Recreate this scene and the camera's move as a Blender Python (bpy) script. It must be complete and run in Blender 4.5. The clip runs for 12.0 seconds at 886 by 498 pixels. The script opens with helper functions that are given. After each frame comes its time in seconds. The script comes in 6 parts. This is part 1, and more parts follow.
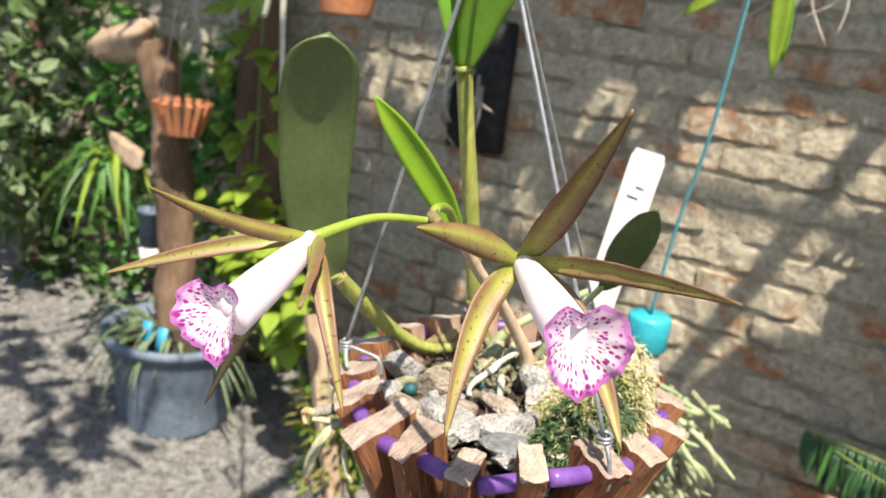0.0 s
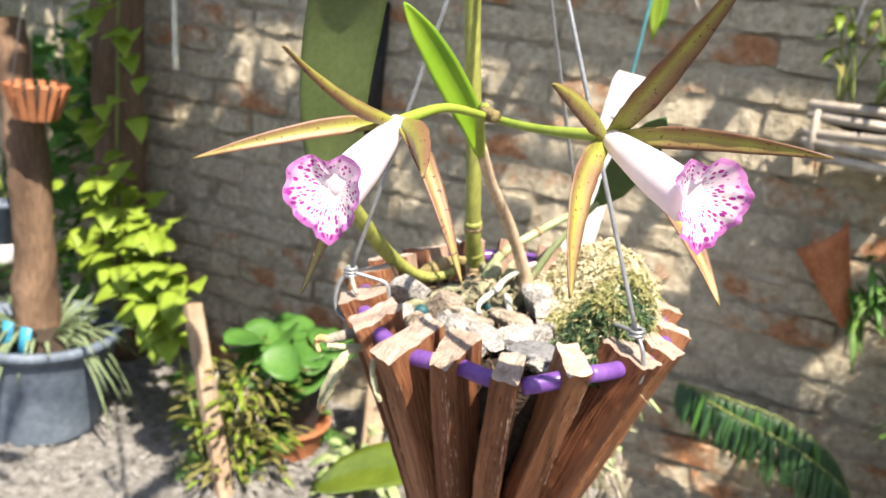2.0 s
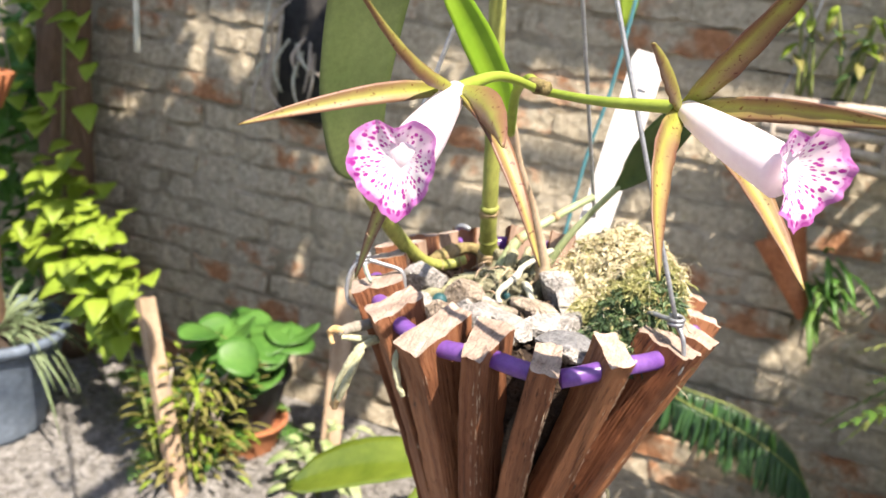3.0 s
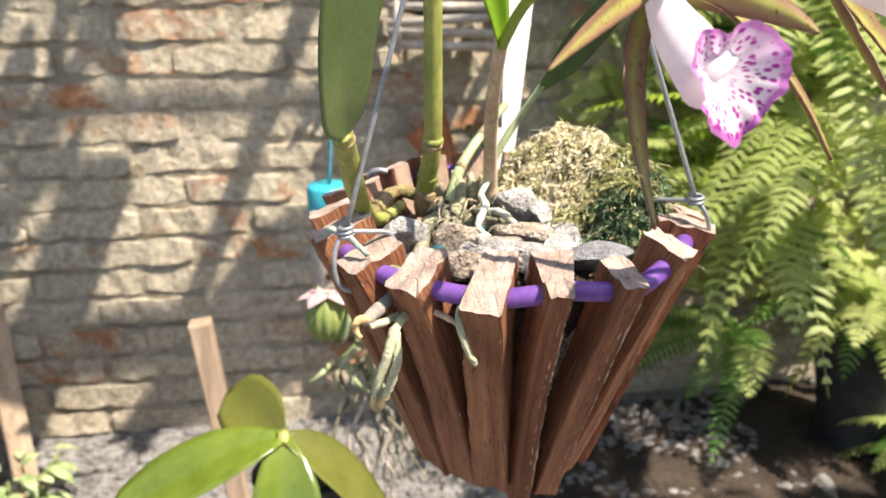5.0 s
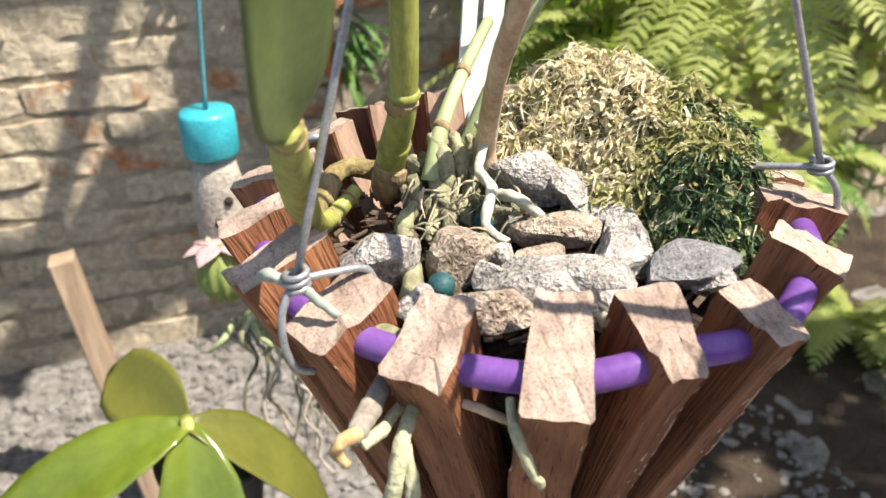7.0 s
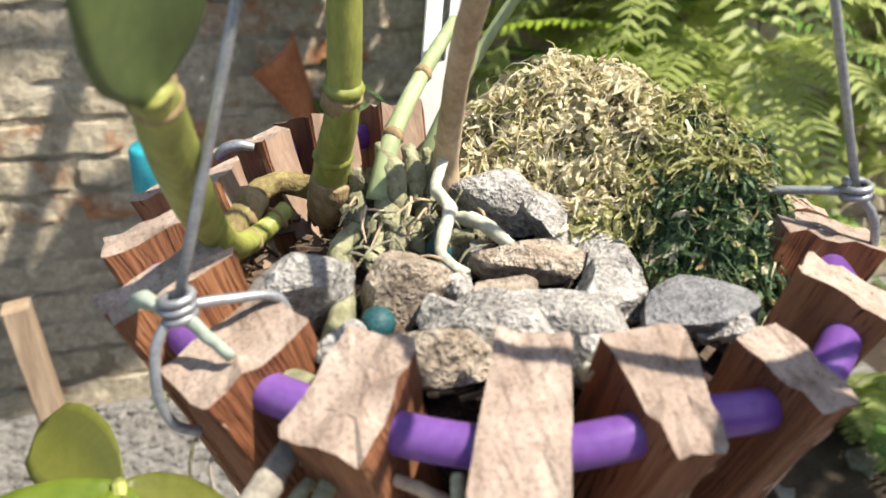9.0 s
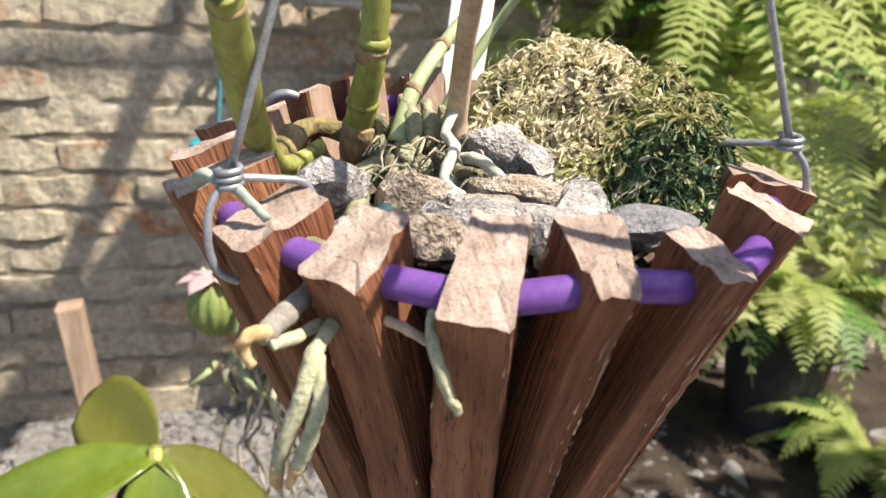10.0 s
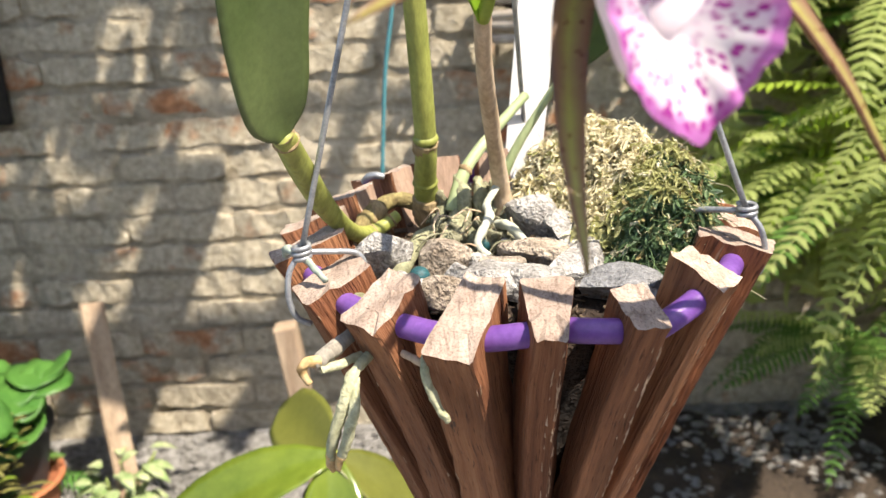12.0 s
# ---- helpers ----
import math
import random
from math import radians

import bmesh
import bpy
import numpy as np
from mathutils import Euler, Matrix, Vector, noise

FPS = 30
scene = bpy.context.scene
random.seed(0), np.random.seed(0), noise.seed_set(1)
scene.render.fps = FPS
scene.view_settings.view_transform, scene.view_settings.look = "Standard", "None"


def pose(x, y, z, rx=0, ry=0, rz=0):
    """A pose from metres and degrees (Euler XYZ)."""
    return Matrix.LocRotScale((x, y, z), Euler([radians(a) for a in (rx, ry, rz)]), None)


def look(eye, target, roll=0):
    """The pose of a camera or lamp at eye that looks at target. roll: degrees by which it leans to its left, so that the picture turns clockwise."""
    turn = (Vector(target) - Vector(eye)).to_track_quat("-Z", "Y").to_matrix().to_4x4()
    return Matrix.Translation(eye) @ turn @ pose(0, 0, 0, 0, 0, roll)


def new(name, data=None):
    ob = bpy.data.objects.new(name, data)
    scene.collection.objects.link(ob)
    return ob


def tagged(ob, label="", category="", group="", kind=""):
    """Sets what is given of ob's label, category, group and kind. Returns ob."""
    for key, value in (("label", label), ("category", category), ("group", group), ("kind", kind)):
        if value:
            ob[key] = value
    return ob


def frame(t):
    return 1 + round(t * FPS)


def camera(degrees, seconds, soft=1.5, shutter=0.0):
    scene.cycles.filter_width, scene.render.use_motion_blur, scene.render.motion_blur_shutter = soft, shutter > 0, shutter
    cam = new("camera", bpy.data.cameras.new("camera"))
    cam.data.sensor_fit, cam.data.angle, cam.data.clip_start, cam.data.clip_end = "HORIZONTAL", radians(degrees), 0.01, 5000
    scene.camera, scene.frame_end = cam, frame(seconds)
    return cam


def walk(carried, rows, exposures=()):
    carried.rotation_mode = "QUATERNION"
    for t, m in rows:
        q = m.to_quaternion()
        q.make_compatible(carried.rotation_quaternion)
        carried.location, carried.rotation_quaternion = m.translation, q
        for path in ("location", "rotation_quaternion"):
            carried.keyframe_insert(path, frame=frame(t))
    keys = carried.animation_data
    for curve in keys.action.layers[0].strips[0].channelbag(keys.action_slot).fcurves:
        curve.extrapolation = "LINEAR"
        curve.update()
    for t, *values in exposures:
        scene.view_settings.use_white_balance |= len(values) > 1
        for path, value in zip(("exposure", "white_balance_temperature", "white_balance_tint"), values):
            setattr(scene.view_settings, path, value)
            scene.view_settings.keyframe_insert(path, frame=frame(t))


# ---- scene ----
cam = camera(55.5, 12.0)
cam.data.dof.use_dof = True
cam.data.dof.focus_distance = 0.23
cam.data.dof.aperture_fstop = 25.0
walk(cam, [
    (0.0, pose(0.1591, -0.3034, 1.1142, 73.49, -6.36, 35.34)),
    (0.5, pose(0.1452, -0.3298, 1.1085, 73.82, -5.99, 30.09)),
    (1.0, pose(0.1319, -0.3470, 1.1015, 74.66, -7.28, 27.29)),
    (1.5, pose(0.1184, -0.3534, 1.0932, 75.08, -7.09, 25.53)),
    (2.0, pose(0.1100, -0.3431, 1.0773, 74.09, -6.59, 25.05)),
    (2.5, pose(0.1108, -0.3281, 1.0665, 73.69, -6.70, 25.09)),
    (3.0, pose(0.0760, -0.3371, 1.0644, 74.14, -7.58, 21.59)),
    (3.5, pose(0.0287, -0.3380, 1.0356, 75.91, -7.23, 12.13)),
    (3.7, pose(0.0012, -0.3397, 1.0394, 75.48, -6.97, 5.85)),
    (5.3, pose(-0.0886, -0.2926, 1.0512, 69.50, 0.65, -10.36)),
    (5.5, pose(-0.1026, -0.2725, 1.0462, 68.18, 0.82, -11.96)),
    (6.0, pose(-0.1123, -0.2284, 1.0454, 64.89, 1.39, -16.77)),
    (6.5, pose(-0.0955, -0.2067, 1.0480, 63.36, 1.81, -18.67)),
    (6.7, pose(-0.0863, -0.1992, 1.0483, 62.28, 1.81, -18.00)),
    (8.3, pose(-0.0737, -0.1479, 1.0229, 65.04, -0.16, -22.24)),
    (8.5, pose(-0.0689, -0.1496, 1.0203, 65.83, 0.85, -20.78)),
    (9.0, pose(-0.0642, -0.1560, 1.0216, 66.70, -0.56, -18.86)),
    (9.5, pose(-0.0748, -0.1680, 1.0176, 67.83, -1.52, -18.65)),
    (10.0, pose(-0.0672, -0.2011, 1.0084, 69.86, -2.89, -14.73)),
    (10.5, pose(-0.0625, -0.2286, 1.0090, 70.65, -1.43, -11.47)),
    (11.0, pose(-0.0565, -0.2491, 1.0083, 70.61, -0.39, -8.73)),
    (11.5, pose(-0.0425, -0.2585, 1.0207, 71.01, 0.06, -3.10)),
    (12.0, pose(-0.0262, -0.2630, 1.0390, 71.10, 2.72, -1.37)),
], exposures=[(0.0, 0.95, 6750, 13), (0.5, 1.04, 6750, 14), (1.5, 1.26, 6850, 15), (3.5, 1.33, 6950, 19), (5.5, 1.18, 6750, 17), (6.5, 1.14, 6850, 17), (8.5, 0.92, 6650, 12), (9.5, 0.91, 6700, 15), (11.0, 1.24, 6600, 18), (11.5, 1.34, 6650, 17), (12.0, 1.14, 6850, 15)])

# ---- world and sun ----
SUN_DIR = Vector((-0.45, 0.40, -1.0)).normalized()
world = bpy.data.worlds.new("sky")
scene.world = world
world.use_nodes = True
wn = world.node_tree.nodes
sky = wn.new("ShaderNodeTexSky")
sky.sky_type = "NISHITA"
sky.sun_disc = False
sky.sun_elevation = math.asin(-SUN_DIR.z)
sky.sun_rotation = math.atan2(-SUN_DIR.x, -SUN_DIR.y)
wn["Background"].inputs["Strength"].default_value = 0.125
world.node_tree.links.new(sky.outputs["Color"], wn["Background"].inputs["Color"])
sun = new("sun", bpy.data.lights.new("sun", "SUN"))
sun.data.energy, sun.data.angle, sun.data.color = 5.0, radians(0.53), (1.0, 0.94, 0.82)
sun.matrix_world = look((0, 0, 5), Vector((0, 0, 5)) + SUN_DIR)


# ---- materials ----
def nodes_of(name):
    m = bpy.data.materials.new(name)
    m.use_nodes = True
    nt = m.node_tree
    return m, nt, nt.nodes, nt.links, nt.nodes["Principled BSDF"]


def coords(nt, scale=(1, 1, 1), source="Object"):
    tc = nt.nodes.new("ShaderNodeTexCoord")
    mp = nt.nodes.new("ShaderNodeMapping")
    mp.inputs["Scale"].default_value = scale
    nt.links.new(tc.outputs[source], mp.inputs["Vector"])
    return mp.outputs["Vector"]


def noise_of(nt, vec, scale, detail=4.0, rough=0.6):
    n = nt.nodes.new("ShaderNodeTexNoise")
    n.inputs["Scale"].default_value, n.inputs["Detail"].default_value = scale, detail
    n.inputs["Roughness"].default_value = rough
    nt.links.new(vec, n.inputs["Vector"])
    return n.outputs["Fac"]


def ramp_of(nt, fac, stops):
    r = nt.nodes.new("ShaderNodeValToRGB")
    e = r.color_ramp.elements
    while len(e) < len(stops):
        e.new(0.5)
    for k, (p, c) in enumerate(stops):
        e[k].position, e[k].color = p, (*c, 1)
    nt.links.new(fac, r.inputs["Fac"])
    return r.outputs["Color"]


def mix_of(nt, fac, a, b, mode="MIX"):
    x = nt.nodes.new("ShaderNodeMix")
    x.data_type, x.blend_type = "RGBA", mode
    for sock, val in ((x.inputs[0], fac), (x.inputs[6], a), (x.inputs[7], b)):
        if isinstance(val, bpy.types.NodeSocket):
            nt.links.new(val, sock)
        elif isinstance(val, tuple):
            sock.default_value = (*val, 1)
        else:
            sock.default_value = val
    return x.outputs[2]


def bump_of(nt, bsdf, height, strength=0.4, dist=0.002):
    b = nt.nodes.new("ShaderNodeBump")
    b.inputs["Strength"].default_value, b.inputs["Distance"].default_value = strength, dist
    nt.links.new(height, b.inputs["Height"])
    nt.links.new(b.outputs["Normal"], bsdf.inputs["Normal"])


def per_piece(nt, lo=0.75, hi=1.2):
    oi = nt.nodes.new("ShaderNodeObjectInfo")
    mr = nt.nodes.new("ShaderNodeMapRange")
    mr.inputs["To Min"].default_value, mr.inputs["To Max"].default_value = lo, hi
    nt.links.new(oi.outputs["Random"], mr.inputs["Value"])
    return oi.outputs["Random"], mr.outputs["Result"]


def surface(name, dark, light, scale=20.0, fine=150.0, rough=0.7, bump=0.3, dist=0.002, stretch=(1, 1, 1), vary=None, spec=0.4, thin=0.0, fine_amount=0.35):
    """A matter with a coarse and a fine variation, relief and, for thin leaves, light that passes through."""
    m, nt, nd, lk, bsdf = nodes_of(name)
    vec = coords(nt, stretch)
    a = noise_of(nt, vec, scale, 5)
    b = noise_of(nt, vec, fine, 3)
    col = ramp_of(nt, a, [(0.3, dark), (0.7, light)])
    g = ramp_of(nt, b, [(0.3, (1 - fine_amount,) * 3), (0.7, (1.0,) * 3)])
    col = mix_of(nt, 1.0, col, g, "MULTIPLY")
    if vary:
        _, v = per_piece(nt, *vary)
        hs = nd.new("ShaderNodeHueSaturation")
        lk.new(v, hs.inputs["Value"])
        lk.new(col, hs.inputs["Color"])
        col = hs.outputs["Color"]
    lk.new(col, bsdf.inputs["Base Color"])
    bsdf.inputs["Roughness"].default_value = rough
    bsdf.inputs["Specular IOR Level"].default_value = spec
    add = nd.new("ShaderNodeMath")
    add.operation = "ADD"
    lk.new(a, add.inputs[0])
    lk.new(b, add.inputs[1])
    bump_of(nt, bsdf, add.outputs[0], bump, dist)
    if thin:
        tr = nd.new("ShaderNodeBsdfTranslucent")
        ms = nd.new("ShaderNodeMixShader")
        ms.inputs[0].default_value = thin
        lk.new(col, tr.inputs["Color"])
        lk.new(bsdf.outputs[0], ms.inputs[1])
        lk.new(tr.outputs[0], ms.inputs[2])
        lk.new(ms.outputs[0], nd["Material Output"].inputs["Surface"])
    return m


def wood_slat_material():
    """Reddish-brown hardwood: long fibres, dark cracks, sawn ends paler."""
    m, nt, nd, lk, bsdf = nodes_of("red_hardwood")
    rnd, _ = per_piece(nt)

    def along(stretch):
        """Coordinates round the slat and along it, in metres, another stretch of wood for each slat."""
        cb = nd.new("ShaderNodeCombineXYZ")
        lk.new(rnd, cb.inputs[2])
        add = nd.new("ShaderNodeVectorMath")
        add.operation = "ADD"
        lk.new(coords(nt, (0.068, 0.1 * stretch, 1.0), "UV"), add.inputs[0])
        lk.new(cb.outputs[0], add.inputs[1])
        return add.outputs[0]

    a = noise_of(nt, along(0.05), 300, 6, 0.65)
    b = noise_of(nt, along(0.3), 60, 4)
    fine = noise_of(nt, along(0.03), 1100, 3)
    col = ramp_of(nt, a, [(0.25, (0.115, 0.044, 0.024)), (0.42, (0.235, 0.095, 0.045)), (0.62, (0.33, 0.148, 0.072)), (0.82, (0.43, 0.22, 0.115))])
    tint = ramp_of(nt, rnd, [(0.0, (0.70, 0.58, 0.52)), (0.5, (1.0, 1.0, 1.0)), (1.0, (1.12, 1.15, 1.10))])
    col = mix_of(nt, 1.0, col, tint, "MULTIPLY")
    stain = ramp_of(nt, b, [(0.35, (0.62, 0.58, 0.56)), (0.6, (1, 1, 1))])
    col = mix_of(nt, 1.0, col, stain, "MULTIPLY")
    dash = noise_of(nt, along(0.09), 1500, 2)
    col = mix_of(nt, 1.0, col, ramp_of(nt, dash, [(0.31, (0.34, 0.27, 0.23)), (0.40, (1, 1, 1))]), "MULTIPLY")
    worn = noise_of(nt, along(0.04), 420, 4, 0.7)
    col = mix_of(nt, ramp_of(nt, worn, [(0.63, (0, 0, 0)), (0.74, (0.45, 0.45, 0.45))]), col, (0.50, 0.36, 0.24))
    bark = noise_of(nt, along(0.22), 110, 6, 0.7)
    col = mix_of(nt, ramp_of(nt, bark, [(0.66, (0, 0, 0)), (0.70, (1, 1, 1))]), col, (0.055, 0.036, 0.026))
    lk.new(col, bsdf.inputs["Base Color"])
    bsdf.inputs["Roughness"].default_value = 0.72
    bsdf.inputs["Specular IOR Level"].default_value = 0.3
    mx = nd.new("ShaderNodeMath")
    mx.operation = "ADD"
    lk.new(a, mx.inputs[0])
    lk.new(fine, mx.inputs[1])
    bump_of(nt, bsdf, mx.outputs[0], 0.9, 0.0016)
    return m


def end_grain_material():
    m, nt, nd, lk, bsdf = nodes_of("sawn_end_grain")
    vec = coords(nt)
    a = noise_of(nt, vec, 120, 5)
    b = noise_of(nt, vec, 1400, 2)
    lines = noise_of(nt, coords(nt, (9.0, 1.4, 1.0)), 95, 5, 0.7)
    col = ramp_of(nt, a, [(0.3, (0.235, 0.175, 0.138)), (0.5, (0.345, 0.272, 0.222)), (0.7, (0.45, 0.375, 0.315))])
    col = mix_of(nt, 1.0, col, ramp_of(nt, lines, [(0.30, (0.52, 0.45, 0.41)), (0.46, (1, 1, 1)), (0.68, (1.12, 1.12, 1.1))]), "MULTIPLY")
    rnd, _ = per_piece(nt)
    col = mix_of(nt, 1.0, col, ramp_of(nt, rnd, [(0.0, (0.80, 0.78, 0.76)), (0.6, (1, 1, 1)), (1.0, (1.1, 1.08, 1.05))]), "MULTIPLY")
    pores = ramp_of(nt, b, [(0.36, (0.70, 0.66, 0.62)), (0.50, (1, 1, 1))])
    col = mix_of(nt, 1.0, col, pores, "MULTIPLY")
    lk.new(col, bsdf.inputs["Base Color"])
    bsdf.inputs["Roughness"].default_value = 0.85
    bump_of(nt, bsdf, b, 0.4, 0.0006)
    return m


def brick_material():
    """Fired clay under a worn skin of pale lime mortar."""
    m, nt, nd, lk, bsdf = nodes_of("mortar_smeared_brick")
    vec = coords(nt)
    rnd, _ = per_piece(nt)
    tc = nd.new("ShaderNodeVectorMath")
    tc.operation = "ADD"
    lk.new(vec, tc.inputs[0])
    lk.new(rnd, tc.inputs[1])
    a = noise_of(nt, tc.outputs[0], 9, 5, 0.65)
    b = noise_of(nt, tc.outputs[0], 60, 5, 0.7)
    clay = ramp_of(nt, b, [(0.3, (0.25, 0.115, 0.055)), (0.7, (0.50, 0.26, 0.14))])
    lime = ramp_of(nt, b, [(0.3, (0.28, 0.235, 0.165)), (0.7, (0.60, 0.54, 0.41))])
    shift = nd.new("ShaderNodeMath")
    shift.operation = "MULTIPLY_ADD"
    shift.inputs[1].default_value = 0.34
    lk.new(rnd, shift.inputs[0])
    lk.new(a, shift.inputs[2])
    mask = ramp_of(nt, shift.outputs[0], [(0.74, (0, 0, 0)), (0.88, (1, 1, 1))])
    col = mix_of(nt, mask, lime, clay)
    lk.new(col, bsdf.inputs["Base Color"])
    bsdf.inputs["Roughness"].default_value = 0.92
    bsdf.inputs["Specular IOR Level"].default_value = 0.2
    bump_of(nt, bsdf, b, 1.0, 0.009)
    return m


M_SLAT = wood_slat_material()
M_END = end_grain_material()
M_SPLINTER = surface("torn_pale_fibre", (0.36, 0.22, 0.13), (0.70, 0.53, 0.38), 200, 900, 0.9, 0.3, 0.0005)
M_SAWN = surface("sawn_tan_face", (0.23, 0.145, 0.098), (0.42, 0.30, 0.22), 70, 500, 0.85, 0.5, 0.001, stretch=(1, 1, 0.15))
M_BRICK = brick_material()
M_MORTAR = surface("lime_mortar", (0.24, 0.20, 0.135), (0.55, 0.49, 0.375), 7, 55, 0.95, 0.9, 0.008, spec=0.2)
M_GRAVEL = surface("grey_gravel", (0.17, 0.162, 0.147), (0.49, 0.48, 0.455), 40, 260, 0.9, 1.0, 0.01, spec=0.2)
M_STONE = surface("crushed_granite", (0.36, 0.34, 0.31), (0.76, 0.74, 0.69), 130, 700, 0.85, 1.0, 0.0025, vary=(0.8, 1.15), fine_amount=0.62)
M_BROWN_STONE = surface("brown_granite", (0.31, 0.24, 0.17), (0.66, 0.57, 0.46), 130, 700, 0.85, 1.0, 0.0025, vary=(0.85, 1.15), fine_amount=0.55)
M_DARK_STONE = surface("dark_slate", (0.14, 0.145, 0.15), (0.36, 0.365, 0.37), 120, 700, 0.8, 0.8, 0.002, fine_amount=0.5)
M_TEAL_GLASS = surface("teal_pebble", (0.012, 0.07, 0.085), (0.03, 0.14, 0.15), 400, 1800, 0.55, 0.4, 0.0003, fine_amount=0.6)
M_SOIL = surface("dark_bark_mix", (0.018, 0.012, 0.009), (0.075, 0.048, 0.032), 120, 500, 0.95, 1.0, 0.004)
M_PURPLE = surface("purple_plastic", (0.21, 0.085, 0.40), (0.33, 0.16, 0.54), 90, 700, 0.28, 0.15, 0.0005, spec=0.6, thin=0.38, fine_amount=0.2)
M_WIRE = surface("galvanised_wire", (0.30, 0.32, 0.34), (0.46, 0.48, 0.50), 200, 1500, 0.45, 0.1, 0.0003, spec=0.6)
M_WIRE.node_tree.nodes["Principled BSDF"].inputs["Metallic"].default_value = 0.55
M_TEAL_WIRE = surface("teal_wire", (0.06, 0.22, 0.25), (0.10, 0.30, 0.33), 200, 900, 0.5, 0.1, 0.0003)
M_TEAL_CAP = surface("teal_plastic", (0.02, 0.36, 0.44), (0.04, 0.47, 0.55), 60, 500, 0.4, 0.1, 0.0004)
M_PALE_WOOD = surface("weathered_pale_wood", (0.28, 0.19, 0.12), (0.52, 0.40, 0.28), 30, 300, 0.85, 0.5, 0.002, stretch=(1, 1, 0.08))
M_TRUNK = surface("brown_trunk", (0.10, 0.06, 0.035), (0.28, 0.18, 0.115), 14, 120, 0.9, 0.9, 0.008, stretch=(1, 1, 0.25))
M_BLUE_POT = surface("grey_blue_plastic", (0.085, 0.12, 0.17), (0.22, 0.28, 0.35), 9, 60, 0.6, 0.2, 0.002)
M_BLACK_POT = surface("black_plastic", (0.018, 0.02, 0.022), (0.05, 0.052, 0.055), 12, 90, 0.5, 0.15, 0.001)
M_CLAY = surface("terracotta", (0.36, 0.12, 0.05), (0.58, 0.24, 0.11), 14, 120, 0.85, 0.3, 0.002)
M_WHITE = surface("white_plastic", (0.74, 0.74, 0.73), (0.84, 0.84, 0.83), 40, 300, 0.45, 0.05, 0.0004, thin=0.25, fine_amount=0.06)


# ---- mesh helpers ----
def mesh_of(name, bm, material, smooth=True):
    me = bpy.data.meshes.new(name)
    bm.to_mesh(me)
    bm.free()
    if smooth:
        me.polygons.foreach_set("use_smooth", [True] * len(me.polygons))
    for m in material if isinstance(material, (list, tuple)) else [material]:
        me.materials.append(m)
    return me


def part(name, bm, material, parent=None, label="", smooth=True):
    """Links a bmesh as one mesh object under a thing or a part."""
    ob = new(name, mesh_of(name, bm, material, smooth))
    if parent:
        ob.parent = parent
    if label:
        ob["label"] = label
    return ob


def thing(name, label, category, group="", kind="", at=(0, 0, 0)):
    ob = new(name)
    ob.empty_display_size = 0.02
    ob.matrix_world = Matrix.Translation(at)
    return tagged(ob, label, category, group, kind)


def smooth_line(points, per=6):
    """A rounded line through a few points."""
    p = [Vector(q) for q in points]
    if len(p) < 3:
        return [p[0].lerp(p[1], k / per) for k in range(per + 1)]
    out = []
    for i in range(len(p) - 1):
        a, b, c, d = p[max(i - 1, 0)], p[i], p[i + 1], p[min(i + 2, len(p) - 1)]
        for k in range(per):
            t = k / per
            out.append(0.5 * ((2 * b) + (c - a) * t + (2 * a - 5 * b + 4 * c - d) * t * t + (3 * b - a - 3 * c + d) * t ** 3))
    return out + [p[-1]]


def spread(values, n):
    """Values read off evenly along a list."""
    m = len(values) - 1
    out = []
    for k in range(n):
        x = k / (n - 1) * m
        i = min(int(x), m - 1) if m else 0
        out.append(values[0] if not m else values[i] + (values[i + 1] - values[i]) * (x - i))
    return out


def add_tube(bm, line, radii, sides=10, wobble=0.0):
    """A round rod along a line, closed at both ends."""
    line = [Vector(p) for p in line]
    rad = spread(list(radii) if isinstance(radii, (list, tuple)) else [radii, radii], len(line))
    up = Vector((0.31, 0.22, 0.92))
    rings = []
    for i, p in enumerate(line):
        d = (line[min(i + 1, len(line) - 1)] - line[max(i - 1, 0)]).normalized()
        if abs(d.dot(up)) > 0.95:
            up = Vector((0.9, -0.3, 0.2))
        s = d.cross(up).normalized()
        u = s.cross(d).normalized()
        up = u
        ring = []
        for k in range(sides):
            a = 2 * math.pi * k / sides
            r = rad[i] * (1 + (random.uniform(-wobble, wobble) if wobble else 0))
            ring.append(bm.verts.new(p + (s * math.cos(a) + u * math.sin(a)) * r))
        rings.append(ring)
    for a, b in zip(rings, rings[1:]):
        for k in range(sides):
            bm.faces.new((a[k], a[(k + 1) % sides], b[(k + 1) % sides], b[k]))
    bm.faces.new(rings[0][::-1])
    bm.faces.new(rings[-1])


